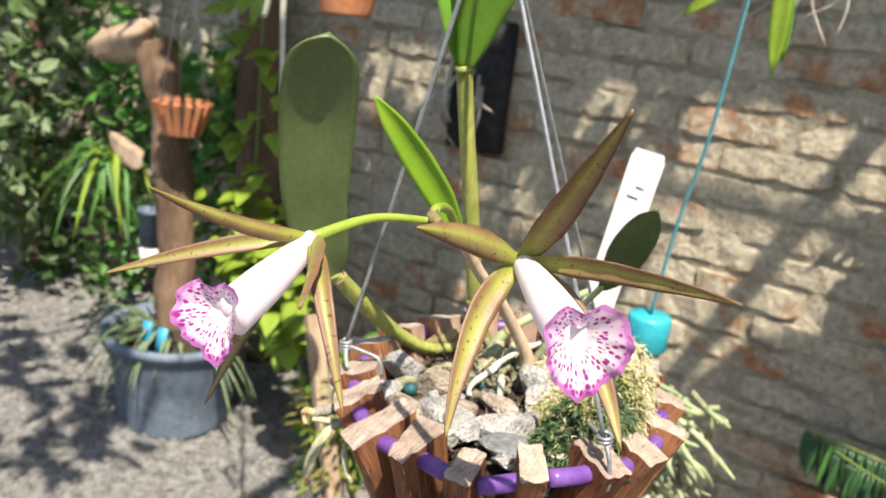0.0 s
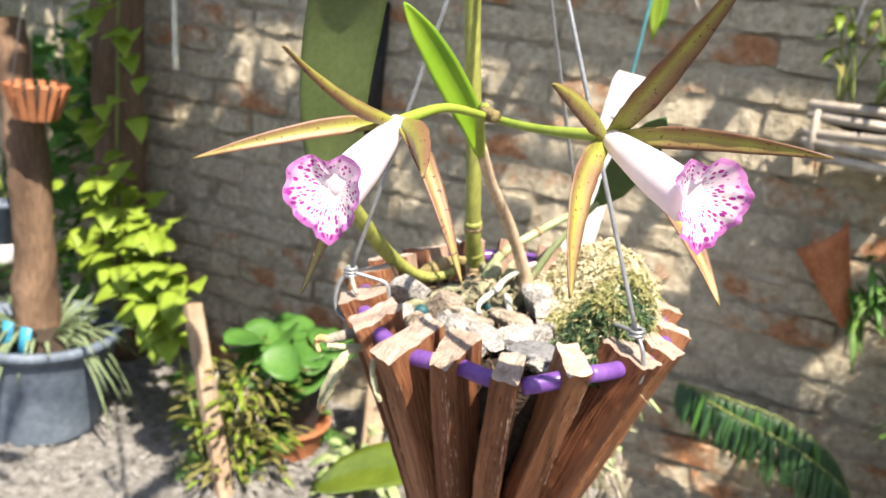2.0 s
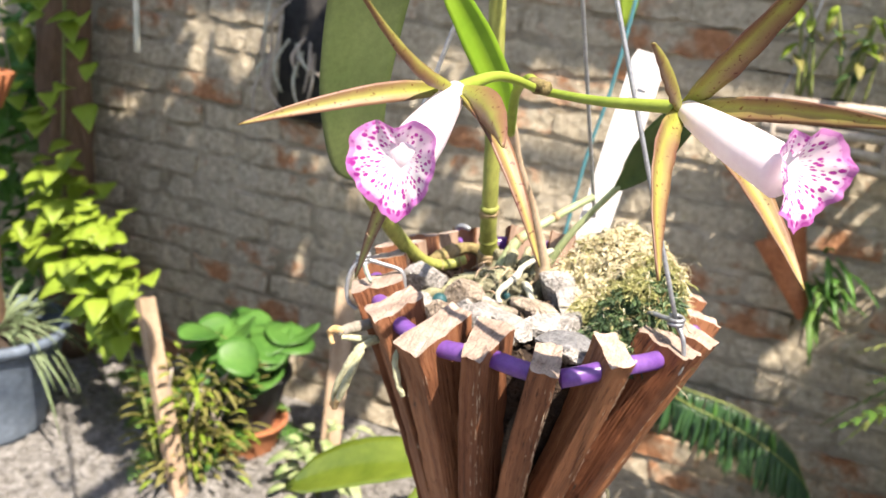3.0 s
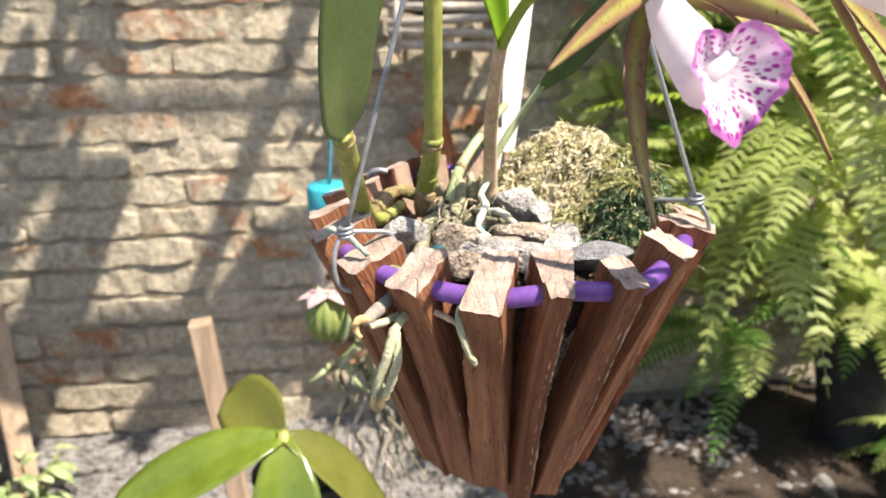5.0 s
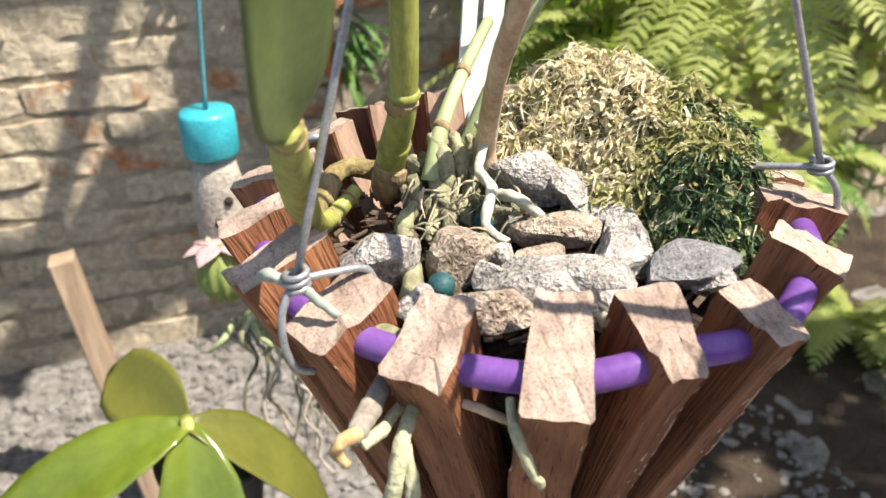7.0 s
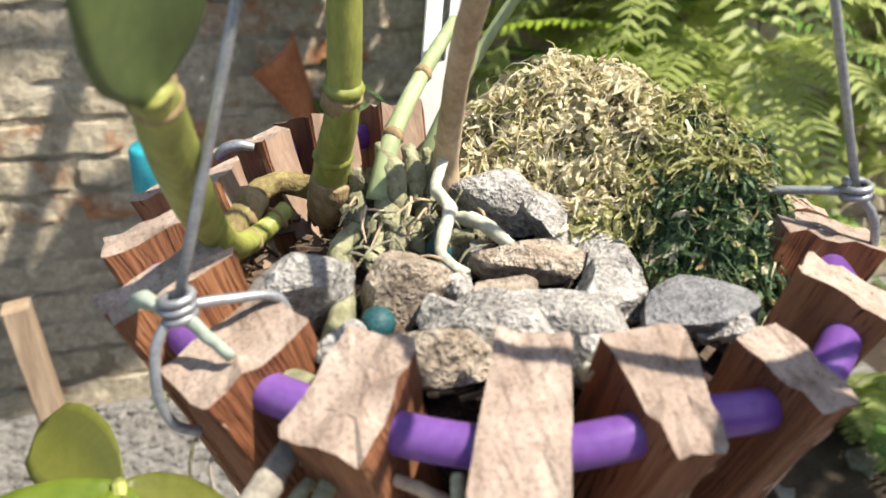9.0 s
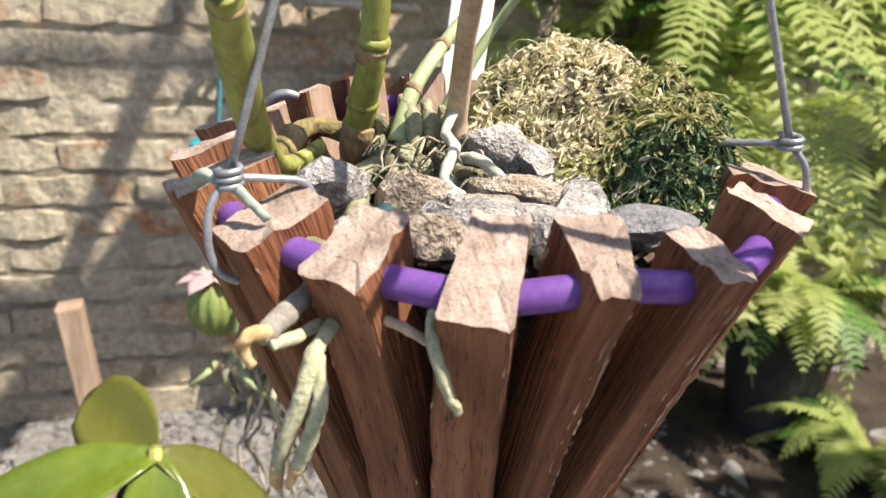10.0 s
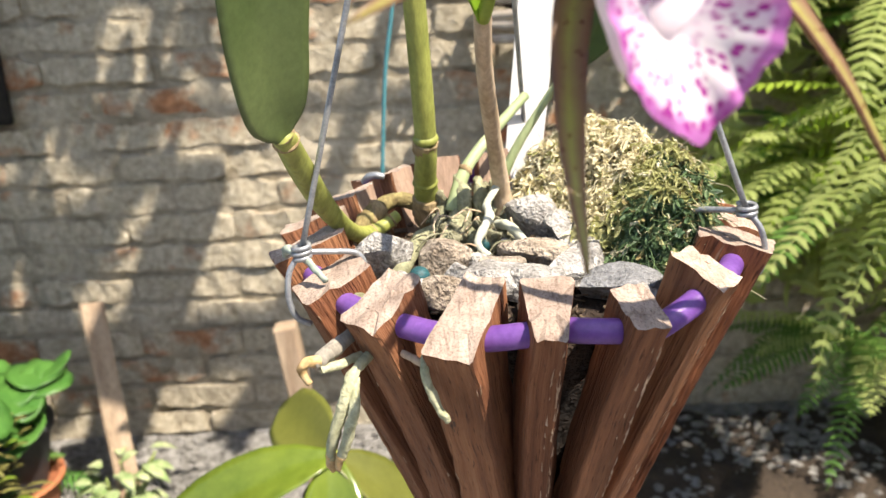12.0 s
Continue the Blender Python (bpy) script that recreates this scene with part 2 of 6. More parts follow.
def add_blade(bm, line, widths, side, fold=0.25, thick=0.0012, across=6, curl=0.0, wave=0.0):
    """A leaf or petal along a line: folded at the midrib, with a thickness. side: the way of its breadth."""
    line = [Vector(p) for p in line]
    n = len(line)
    w = spread(widths, n)
    top, bot = [], []
    uvl = bm.loops.layers.uv.verify()
    where = {}
    side = Vector(side)
    for i, p in enumerate(line):
        d = (line[min(i + 1, n - 1)] - line[max(i - 1, 0)]).normalized()
        s = (side - d * side.dot(d)).normalized()
        nn = s.cross(d).normalized()
        ta, tb = [], []
        for k in range(across + 1):
            x = 2 * k / across - 1
            lift = fold * abs(x) ** 1.5 - curl * x * x
            ww = wave * math.sin(i * 1.9 + 2.0 * x) * abs(x)
            q = p + s * (x * w[i] / 2) + nn * ((lift + ww) * w[i] / 2)
            th = thick * (1 - 0.75 * abs(x) ** 3)
            ta.append(bm.verts.new(q + nn * th / 2))
            tb.append(bm.verts.new(q - nn * th / 2))
            where[ta[-1]] = where[tb[-1]] = (i / (n - 1), k / across)
        top.append(ta)
        bot.append(tb)
    for i in range(n - 1):
        for k in range(across):
            bm.faces.new((top[i][k], top[i + 1][k], top[i + 1][k + 1], top[i][k + 1]))
            bm.faces.new((bot[i][k], bot[i][k + 1], bot[i + 1][k + 1], bot[i + 1][k]))
        bm.faces.new((top[i][0], bot[i][0], bot[i + 1][0], top[i + 1][0]))
        bm.faces.new((top[i][across], top[i + 1][across], bot[i + 1][across], bot[i][across]))
    bm.faces.new([*top[0], *bot[0][::-1]])
    bm.faces.new([*top[-1][::-1], *bot[-1]])
    for v, uv in where.items():
        for lp in v.link_loops:
            lp[uvl].uv = uv


def add_box(bm, size, m=Matrix(), bevel=0.0, jitter=0.0):
    r = bmesh.ops.create_cube(bm, size=1.0, matrix=m @ Matrix.Diagonal((*size, 1)))
    vs = r["verts"]
    if bevel:
        es = list({e for v in vs for e in v.link_edges})
        vs = list({v for f in bmesh.ops.bevel(bm, geom=es, offset=bevel, segments=2, affect="EDGES")["faces"] for v in f.verts} | set(v for v in vs if v.is_valid))
    if jitter:
        for v in vs:
            v.co += Vector([random.uniform(-jitter, jitter) for _ in range(3)])


def add_lathe(bm, profile, sides=32, m=Matrix(), wobble=0.0):
    """A turned shell from a profile of (radius, height)."""
    rings = []
    for r, z in profile:
        rings.append([bm.verts.new(m @ Vector((r * math.cos(2 * math.pi * k / sides) * (1 + random.uniform(-wobble, wobble)), r * math.sin(2 * math.pi * k / sides), z))) for k in range(sides)])
    for a, b in zip(rings, rings[1:]):
        for k in range(sides):
            bm.faces.new((a[k], a[(k + 1) % sides], b[(k + 1) % sides], b[k]))
    bm.faces.new(rings[0][::-1])
    bm.faces.new(rings[-1])


def add_rock(bm, size, m=Matrix(), rough=0.22, level=2):
    """A broken stone with flat facets."""
    r = bmesh.ops.create_icosphere(bm, subdivisions=level, radius=0.5)
    seed = Vector((random.uniform(0, 50), random.uniform(0, 50), random.uniform(0, 50)))
    cuts = [(Vector([random.gauss(0, 1) for _ in range(3)]).normalized(), random.uniform(0.22, 0.42)) for _ in range(13)]
    for v in r["verts"]:
        p = v.co.copy()
        for nrm, d in cuts:
            k = p.dot(nrm) - d
            if k > 0:
                p -= nrm * k
        p *= 1 + rough * (0.30 * noise.noise(p * 5 + seed) + 0.22 * noise.noise(p * 14 + seed))
        v.co = m @ Vector((p.x * size[0] * 1.25, p.y * size[1] * 1.25, p.z * size[2] * 1.25))


# ---- setting: ground, wall, unseen shadow casters ----
WALL_Y = 1.516


def build_ground():
    bm = bmesh.new()
    xs = [-60, -12, -4, -2.6] + [-2.4 + 0.05 * k for k in range(77)] + [1.8, 4, 12, 60]
    ys = [-60, -12, -3, -1] + [-0.5 + 0.05 * k for k in range(43)] + [1.8, 4, 12, 60]
    grid = [[bm.verts.new((x, y, 0.012 * noise.noise((x * 4, y * 4, 0)) if abs(x) < 3 and -1 < y < 1.7 else 0)) for y in ys] for x in xs]
    for a, b in zip(grid, grid[1:]):
        for k in range(len(ys) - 1):
            bm.faces.new((a[k], b[k], b[k + 1], a[k + 1]))
    g = part("ground", bm, M_GRAVEL)
    tagged(g, "pale grey gravel ground with dark earth showing through", "ground", kind="structure")


def stone_cloud(name, count, box, sizes, material, label):
    """Thousands of small broken stones in one mesh."""
    rng = np.random.default_rng(7)
    bm = bmesh.new()
    bmesh.ops.create_icosphere(bm, subdivisions=1, radius=0.5)
    base = np.array([v.co for v in bm.verts])
    tri = np.array([[v.index for v in f.verts] for f in bm.faces])
    bm.free()
    nv = len(base)
    verts = np.zeros((count, nv, 3))
    for k in range(count):
        s = rng.uniform(*sizes) * np.array([1, rng.uniform(0.6, 1), rng.uniform(0.45, 0.8)])
        p = base * (1 + rng.uniform(-0.28, 0.22, (nv, 1))) * s
        a = rng.uniform(0, 6.283)
        c, q = math.cos(a), math.sin(a)
        x, y = rng.uniform(box[0], box[1]), rng.uniform(box[2], box[3])
        z = 0.012 * noise.noise((x * 4, y * 4, 0)) + s[2] * 0.2
        verts[k] = np.stack([p[:, 0] * c - p[:, 1] * q + x, p[:, 0] * q + p[:, 1] * c + y, p[:, 2] + z], 1)
    faces = (tri[None] + (np.arange(count) * nv)[:, None, None]).reshape(-1, 3)
    me = bpy.data.meshes.new(name)
    me.from_pydata(verts.reshape(-1, 3).tolist(), [], faces.tolist())
    me.materials.append(material)
    ob = new(name, me)
    tagged(ob, label, "gravel", kind="stuff")
    return ob


def build_wall():
    """Mortar bed with thickness; the bricks are laid against it at the end of the file."""
    bm = bmesh.new()
    x0, x1, step = -4.2, 3.2, 0.022
    nx, nz = int((x1 - x0) / step), int(2.4 / step)
    grid = []
    for i in range(nx + 1):
        col = []
        for j in range(nz + 1):
            x, z = x0 + i * step, j * step
            d = 0.011 * noise.noise((x * 7, z * 16, 3.0)) + 0.006 * noise.noise((x * 26, z * 34, 9.0))
            col.append(bm.verts.new((x, WALL_Y + 0.005 - d, z)))
        grid.append(col)
    for a, b in zip(grid, grid[1:]):
        for k in range(nz):
            bm.faces.new((a[k], b[k], b[k + 1], a[k + 1]))
    back = [bm.verts.new(p) for p in ((x0, WALL_Y + 0.2, 0), (x1, WALL_Y + 0.2, 0), (x1, WALL_Y + 0.2, 2.4), (x0, WALL_Y + 0.2, 2.4))]
    bm.faces.new(back[::-1])
    bm.faces.new([c[-1] for c in grid] + [back[2], back[3]])
    bm.faces.new(grid[0] + [back[3], back[0]])
    bm.faces.new(grid[-1][::-1] + [back[1], back[2]])
    w = part("wall_north", bm, M_MORTAR)
    return tagged(w, "old brick garden wall smeared with pale lime mortar, patches of orange clay showing", "wall", kind="structure")


build_ground()
wall_north = build_wall()


def build_shadow_casters():
    """Unseen rafters, board and eave added overhead to throw shadows on the wall."""
    for x, y0, y1, w in ((-0.011, -0.6, 0.1, 0.03), (0.22, 0.42, 0.85, 0.13), (0.52, 0.5, 1.12, 0.035),):
        bm = bmesh.new()
        add_box(bm, (w, y1 - y0, 0.06), Matrix.Translation((x, (y0 + y1) / 2, 2.30)), 0.006)
        r = part("rafter", bm, M_PALE_WOOD)
        tagged(r, "unseen wooden rafter added for wall shadows and the basket's wire", "rafter", "rafters", kind="structure")
    # Unseen skewed board, added only for the slanted shadow low on the wall.
    bm = bmesh.new()
    add_box(bm, (0.50, 0.235, 0.02), Matrix(((1, 0.70, 0, 0.785), (0.20, 1, 0, 0.702), (0, 0, 1, 2.345), (0, 0, 0, 1))), 0.003)
    tagged(part("unseen_shade_board", bm, M_PALE_WOOD), "unseen board added overhead to cast the slanted wall shadow", "board", kind="structure")
    # Eave out of view, added so the wall's top lies in shadow.
    bm = bmesh.new()
    add_box(bm, (7.0, 0.63, 0.03), Matrix.Translation((-0.5, WALL_Y - 0.260, 2.42)), 0.004)
    e = part("eave", bm, M_PALE_WOOD)
    tagged(e, "unseen wooden eave added to darken the top of the wall", "eave", kind="structure")


build_shadow_casters()


def plain_wall(name, size, at, label):
    """An unseen plastered wall, added to hold skylight back from the yard."""
    bm = bmesh.new()
    add_box(bm, size, Matrix.Translation((0, 0, size[2] / 2)), 0.01)
    ob = part(name, bm, M_PLASTER)
    ob.location = at
    tagged(ob, label, "wall", kind="structure")


M_PLASTER = surface("weathered_plaster", (0.55, 0.52, 0.46), (0.72, 0.69, 0.62), 3, 60, 0.92, 0.4, 0.004)
plain_wall("unseen_wall_south", (7.6, 0.2, 2.1), (-0.5, -3.2, 0), "unseen pale plastered wall added behind the camera to cut skylight")
plain_wall("unseen_wall_east", (0.2, 4.4, 1.9), (3.1, -0.89, 0), "unseen plastered end wall added to cut skylight")
for y, w in ((0.40, 0.07), (0.62, 0.02), (0.90, 0.05), (0.98, 0.02)):
    bm = bmesh.new()
    add_box(bm, (3.2, w, 0.02), Matrix.Translation((-0.6, y, 3.01)), 0.003)
    tagged(part("batten", bm, M_PALE_WOOD), "thin overhead batten from which plants hang", "batten", "battens", kind="structure")

# ---- the hanging slat basket ----
RIM_Z = 0.9545
basket = thing("hanging_basket", "round hanging basket of reddish-brown wooden slats strung on purple tube", "basket", at=(0, 0, 0.853))


def rim_rise(deg):
    """The rim stands a little higher at the back."""
    return 0.0015 + 0.0075 * max(0.0, math.sin(radians(deg)))


def polar(r, deg, z):
    a = radians(deg)
    return Vector((r * math.cos(a), r * math.sin(a), z))


# width, depth, turn, outer flare, slope of the top, shift round the rim, distance from the middle and height of the top, slat by slat where they differ
SLATS = {1: (0.0136, 0.0200, 4, 0.0, -0.40, -0.5, 0.0672, 0.0000), 2: (0.0134, 0.0190, 6, 0.10, -0.52, -1.3, 0.0662, -0.0010), 3: (0.0129, 0.0262, 11, 0.10, -0.48, 1.2, 0.0672, -0.0018),
         4: (0.0112, 0.0205, 6, -0.30, -0.40, -1.0, 0.0685, 0.0012), 5: (0.0100, 0.0172, 10, 0.04, -0.32, -2.3, 0.0722, -0.0004), 6: (0.0098, 0.0165, 0, 0.08, -0.36, -3.4, 0.0715, 0.0050),
         7: (0.0122, 0.0210, -4, 0.0, -0.25, 0.0, 0.0690, 0.0045)}


def build_slat(k):
    """One split and sawn slat: ragged edges, fibres and an uneven top, leaning outward."""
    rnd = random.Random(40 + k)
    w, d, turn, flare, slope, shift, rim, rise = SLATS.get(k, (0.0124 * rnd.uniform(0.92, 1.12), 0.0205 * rnd.uniform(0.92, 1.1), rnd.uniform(-8, 8), 0.0, -0.32, rnd.uniform(-1.5, 1.5), 0.068, rim_rise(-88 + (k - 4) * 20) + rnd.uniform(-0.002, 0.002)))
    a = radians(-88 + (k - 4) * 20 + shift)
    out, tan = Vector((math.cos(a), math.sin(a), 0)), Vector((-math.sin(a), math.cos(a), 0))
    zt, zb = RIM_Z + rise, 0.8535 + rnd.uniform(-0.006, 0.005)
    bm = bmesh.new()
    uvl = bm.loops.layers.uv.new("UVMap")
    # outline of the section: four sides of five points with small broken corners
    ch, sec = 0.0007, []
    for (x0, y0), (x1, y1) in (((-1, -1), (1, -1)), ((1, -1), (1, 1)), ((1, 1), (-1, 1)), ((-1, 1), (-1, -1))):
        hx, hy = w / 2, d / 2
        p, q = Vector((x0 * hx, y0 * hy)), Vector((x1 * hx, y1 * hy))
        e = (q - p).normalized() * ch
        m = 7 if y0 != y1 else 5
        for i in range(m):
            sec.append((p + e).lerp(q - e, i / (m - 1)))
    turn = radians(turn)
    bend = rnd.uniform(-0.0018, 0.0018)
    c, s = math.cos(turn), math.sin(turn)
    ns = len(sec)
    n = 30
    z_of = lambda x, y, kk: 0.0011 * noise.noise((kk, x * 260, y * 260)) + 0.0010 * noise.noise((kk * 3, x * 70, y * 90))
    rings = []
    for i in range(n):
        t = i / (n - 1)
        z = zb + (zt - zb) * t
        r = 0.0285 + (rim - 0.0285) * t
        ring = []
        for j, pt in enumerate(sec):
            x, y = pt.x * (1 + flare * pt.y / (d / 2)), pt.y * (0.80 + 0.20 * t)
            x2, y2 = x * c - y * s, x * s + y * c
            grow = 1 + 0.045 * noise.noise((k * 3.1, t * 3, x * 60)) + 0.018 * noise.noise((k * 5.7, t * 14, y * 80))
            fibre = 0.00045 * noise.noise((k * 9.0 + j * 1.7, t * 2.2, 1.0)) + 0.00025 * noise.noise((k * 2.0 + j * 2.9, t * 16, 5.0))
            if j in (0, 4, 5, 11, 12, 16, 17, 23):
                fibre -= 0.0007 * max(0, noise.noise((k * 4.0 + j // 2, t * 22, 3.0)))
            side = bend * math.sin(math.pi * t) + 0.0005 * noise.noise((k, t * 9, y * 90))
            lift = slope * y2 * t ** 6 - 0.2 * y2 * (1 - t) ** 6
            if i == n - 1:
                lift += z_of(x, y, k * 7) + 0.0006 * rnd.uniform(-1, 1)
            if i == 0:
                lift += z_of(x, y, k * 5) * 1.6
            g = grow + fibre / max(0.004, math.hypot(x, y))
            ring.append(bm.verts.new(out * (r + y2 * g) + tan * (x2 * g + side) + Vector((0, 0, z + lift))))
        rings.append(ring)
    for p, q in zip(rings, rings[1:]):
        for j in range(ns):
            f = bm.faces.new((p[j], p[(j + 1) % ns], q[(j + 1) % ns], q[j]))
            f.material_index = 3 if j < 4 else 0
            v0 = rings.index(p) / (n - 1)
            for lp, uv in zip(f.loops, ((j, v0), (j + 1, v0), (j + 1, v0 + 1 / (n - 1)), (j, v0 + 1 / (n - 1)))):
                lp[uvl].uv = (uv[0] / ns, uv[1])
    for ring, flip in ((rings[-1], False), (rings[0], True)):
        mid = sum((v.co for v in ring), Vector()) / ns
        last = ring
        for f in (0.72, 0.4):
            nxt = [bm.verts.new(mid.lerp(v.co, f) + Vector((0, 0, 0.0003 * noise.noise(v.co * 420 * f)))) for v in ring]
            for j in range(ns):
                q4 = (last[j], last[(j + 1) % ns], nxt[(j + 1) % ns], nxt[j])
                bm.faces.new(q4[::-1] if flip else q4).material_index = 1
            last = nxt
        bm.faces.new(last[::-1] if flip else last).material_index = 1
    # pale splinters torn loose along the outer edges
    torn = {4: 70, 5: 80, 6: 70, 7: 30}
    for _ in range(torn.get(k, 8)):
        i, j = rnd.randrange(2, n - 3), rnd.choice((10, 11, 11, 12, 12, 13) if k in torn else (11, 12, 16, 17))
        p, q = rings[i][j].co, rings[i + 1][j].co
        way = (q - p).normalized()
        off = (out * rnd.uniform(0.2, 1) + tan * rnd.uniform(-0.7, 0.7)).normalized()
        p = p.lerp(q, rnd.random())
        ln, wd = rnd.uniform(0.0015, 0.0060), rnd.uniform(0.00012, 0.00045)
        face = way.cross(off)
        v = [bm.verts.new(x) for x in (p - face * wd, p + face * wd, p + off * wd * 1.2 + way * ln * 0.4, p + way * ln + off * rnd.uniform(0, 0.0007))]
        for a, b, e in ((0, 1, 2), (1, 3, 2), (3, 0, 2), (1, 0, 3)):
            bm.faces.new((v[a], v[b], v[e])).material_index = 2
    bm.transform(Matrix.Translation((0, 0, -0.853)))
    return part("slat", bm, [M_SLAT, M_END, M_SPLINTER, M_SAWN], basket, smooth=False)


for k in range(18):
    build_slat(k)

# purple spacer tubes between the slats
for k in range(18):
    rnd = random.Random(90 + k)
    d0 = -88 + (k - 4) * 20
    bm = bmesh.new()
    off = rnd.uniform(-0.001, 0.001)
    lift = [SLATS[j % 18][7] if j % 18 in SLATS else rim_rise(-88 + (j - 4) * 20) for j in (k, k + 1)]
    reach = [SLATS[j % 18][6] if j % 18 in SLATS else 0.068 for j in (k, k + 1)]
    add_tube(bm, [polar(reach[0] + (reach[1] - reach[0]) * i / 6 + off, d0 + 2.0 + 16 * i / 6, 0.9480 + lift[0] + (lift[1] - lift[0]) * i / 6 - 0.853) for i in range(7)], 0.0034, 16)
    part("spacer_tube", bm, M_PURPLE, basket, "purple plastic spacer tube")

# end of the inner wire in a back slat
bm = bmesh.new()
add_tube(bm, smooth_line([(-0.0520, 0.0420, 0.1095), (-0.0500, 0.0400, 0.1120), (-0.0470, 0.0385, 0.1128), (-0.0440, 0.0378, 0.1122)], 5), [0.0013, 0.0014, 0.0014, 0.0010], 10)
part("wire_end", bm, M_WIRE, basket, "short pale wire end beside a back slat")

# bark mix that fills the basket
bm = bmesh.new()
prof = [(0.002, 0.004), (0.020, 0.004), (0.030, 0.03), (0.045, 0.065), (0.056, 0.086), (0.048, 0.0905), (0.03, 0.0915), (0.012, 0.092), (0.001, 0.092)]
add_lathe(bm, prof, 40)
for v in bm.verts:
    v.co += v.co.normalized() * 0.004 * noise.noise(v.co * 160)
    if v.co.z > 0.08:
        v.co.z -= 0.016 * min(1.0, max(0.0, (v.co.y * 0.8 - v.co.x * 0.6 - 0.040) / 0.008))
part("bark_mix", bm, M_SOIL, basket, "dark bark potting mix behind the slats")

# hanging wires
APEX = Vector((-0.011, -0.038, 1.155))


def build_wire(foot, deg):
    foot = Vector(foot)
    bm = bmesh.new()
    add_tube(bm, [p - Vector((0, 0, 0.853)) for p in smooth_line([foot, foot.lerp(APEX, 0.33) , foot.lerp(APEX, 0.66), APEX], 4)], 0.0009, 8)
    w = part("hanging_wire", bm, M_WIRE, basket, "thin grey galvanised hanging wire")
    bm = bmesh.new()
    o = polar(1, deg, 0)
    t = Vector((-o.y, o.x, 0))
    coil = []
    for i in range(27):
        a = i / 10 * 2 * math.pi
        coil.append(foot + o * 0.0024 * math.cos(a) + t * 0.0024 * math.sin(a) + Vector((0, 0, -0.0018 + 0.0040 * i / 26 - 0.853)))
    add_tube(bm, coil, 0.0008, 6)
    hook = [foot + Vector((0, 0, 0)), foot + o * 0.0042 + Vector((0, 0, -0.005)), foot + o * 0.0056 + t * 0.0008 + Vector((0, 0, -0.0125)), foot + o * 0.0042 + t * 0.002 + Vector((0, 0, -0.0185)), foot + o * 0.0005 + t * 0.003 + Vector((0, 0, -0.0212))]
    add_tube(bm, [p - Vector((0, 0, 0.853)) for p in smooth_line(hook, 5)], 0.0009, 8)
    loop = [foot, foot - o * 0.008 + t * 0.002 + Vector((0, 0, -0.001)), foot - o * 0.016 + t * 0.004 + Vector((0, 0, -0.003)), foot - o * 0.018 + t * 0.005 + Vector((0, 0, -0.010))]
    add_tube(bm, [p - Vector((0, 0, 0.853)) for p in smooth_line(loop, 5)], 0.0009, 8)
    part("wire_knot", bm, M_WIRE, w, "twisted wire knot hooked through the slat")


build_wire((-0.065, -0.034, 0.962), -150)
build_wire((0.062, -0.036, 0.968), -30)
build_wire((0.012, 0.070, 0.962), 80)
bm = bmesh.new()
add_tube(bm, [APEX - Vector((0, 0, 0.853 + 0.004)), APEX + Vector((0, 0, 0.4 - 0.853)), Vector((-0.011, -0.038, 2.275 - 0.853))], 0.0014, 8)
part("hanger", bm, M_WIRE, basket, "long wire that hangs the basket from the rafter")

# ---- more materials: plants ----
M_LEAF_OLD = surface("dull_green_leaf", (0.095, 0.145, 0.045), (0.155, 0.21, 0.075), 28, 420, 0.42, 0.12, 0.0006, spec=0.45, thin=0.2, fine_amount=0.22)
M_LEAF_NEW = surface("fresh_green_leaf", (0.14, 0.33, 0.03), (0.24, 0.46, 0.05), 30, 260, 0.4, 0.1, 0.0006, spec=0.5, thin=0.4, fine_amount=0.12)
M_LEAF_DARK = surface("dark_green_leaf", (0.035, 0.085, 0.025), (0.075, 0.15, 0.045), 30, 260, 0.45, 0.1, 0.0006, thin=0.2, fine_amount=0.2)
M_BULB = surface("yellow_green_stem", (0.21, 0.25, 0.055), (0.48, 0.50, 0.13), 70, 420, 0.48, 0.35, 0.0012, stretch=(1, 1, 0.35), thin=0.1, fine_amount=0.35)


M_STEM = surface("green_stem", (0.13, 0.20, 0.05), (0.30, 0.34, 0.10), 60, 320, 0.55, 0.25, 0.0008, stretch=(1, 1, 0.4), fine_amount=0.25)
M_STEM_PALE = surface("pale_green_stem", (0.24, 0.31, 0.14), (0.42, 0.48, 0.27), 60, 320, 0.55, 0.25, 0.0008, stretch=(1, 1, 0.4), fine_amount=0.25)
M_SHEATH = surface("dry_papery_sheath", (0.44, 0.31, 0.19), (0.70, 0.56, 0.40), 90, 700, 0.8, 0.5, 0.0008, stretch=(1, 1, 0.25), fine_amount=0.3)
M_ROOT = surface("silvery_root", (0.40, 0.42, 0.32), (0.66, 0.66, 0.55), 90, 700, 0.75, 0.3, 0.0006, fine_amount=0.3)
M_ROOT_GREEN = surface("grey_green_root", (0.26, 0.32, 0.26), (0.42, 0.48, 0.40), 90, 700, 0.7, 0.3, 0.0006, fine_amount=0.25)
M_ROOT_OLD = surface("old_olive_root", (0.19, 0.19, 0.10), (0.46, 0.46, 0.29), 110, 700, 0.85, 0.6, 0.0012, fine_amount=0.45)
M_STRAW = surface("dry_sphagnum", (0.74, 0.66, 0.41), (0.93, 0.88, 0.68), 140, 700, 0.9, 0.3, 0.001, thin=0.4, fine_amount=0.2)
M_SCALE = surface("brown_scaly_rhizome", (0.13, 0.09, 0.035), (0.36, 0.30, 0.12), 160, 900, 0.8, 0.6, 0.0012, fine_amount=0.45)
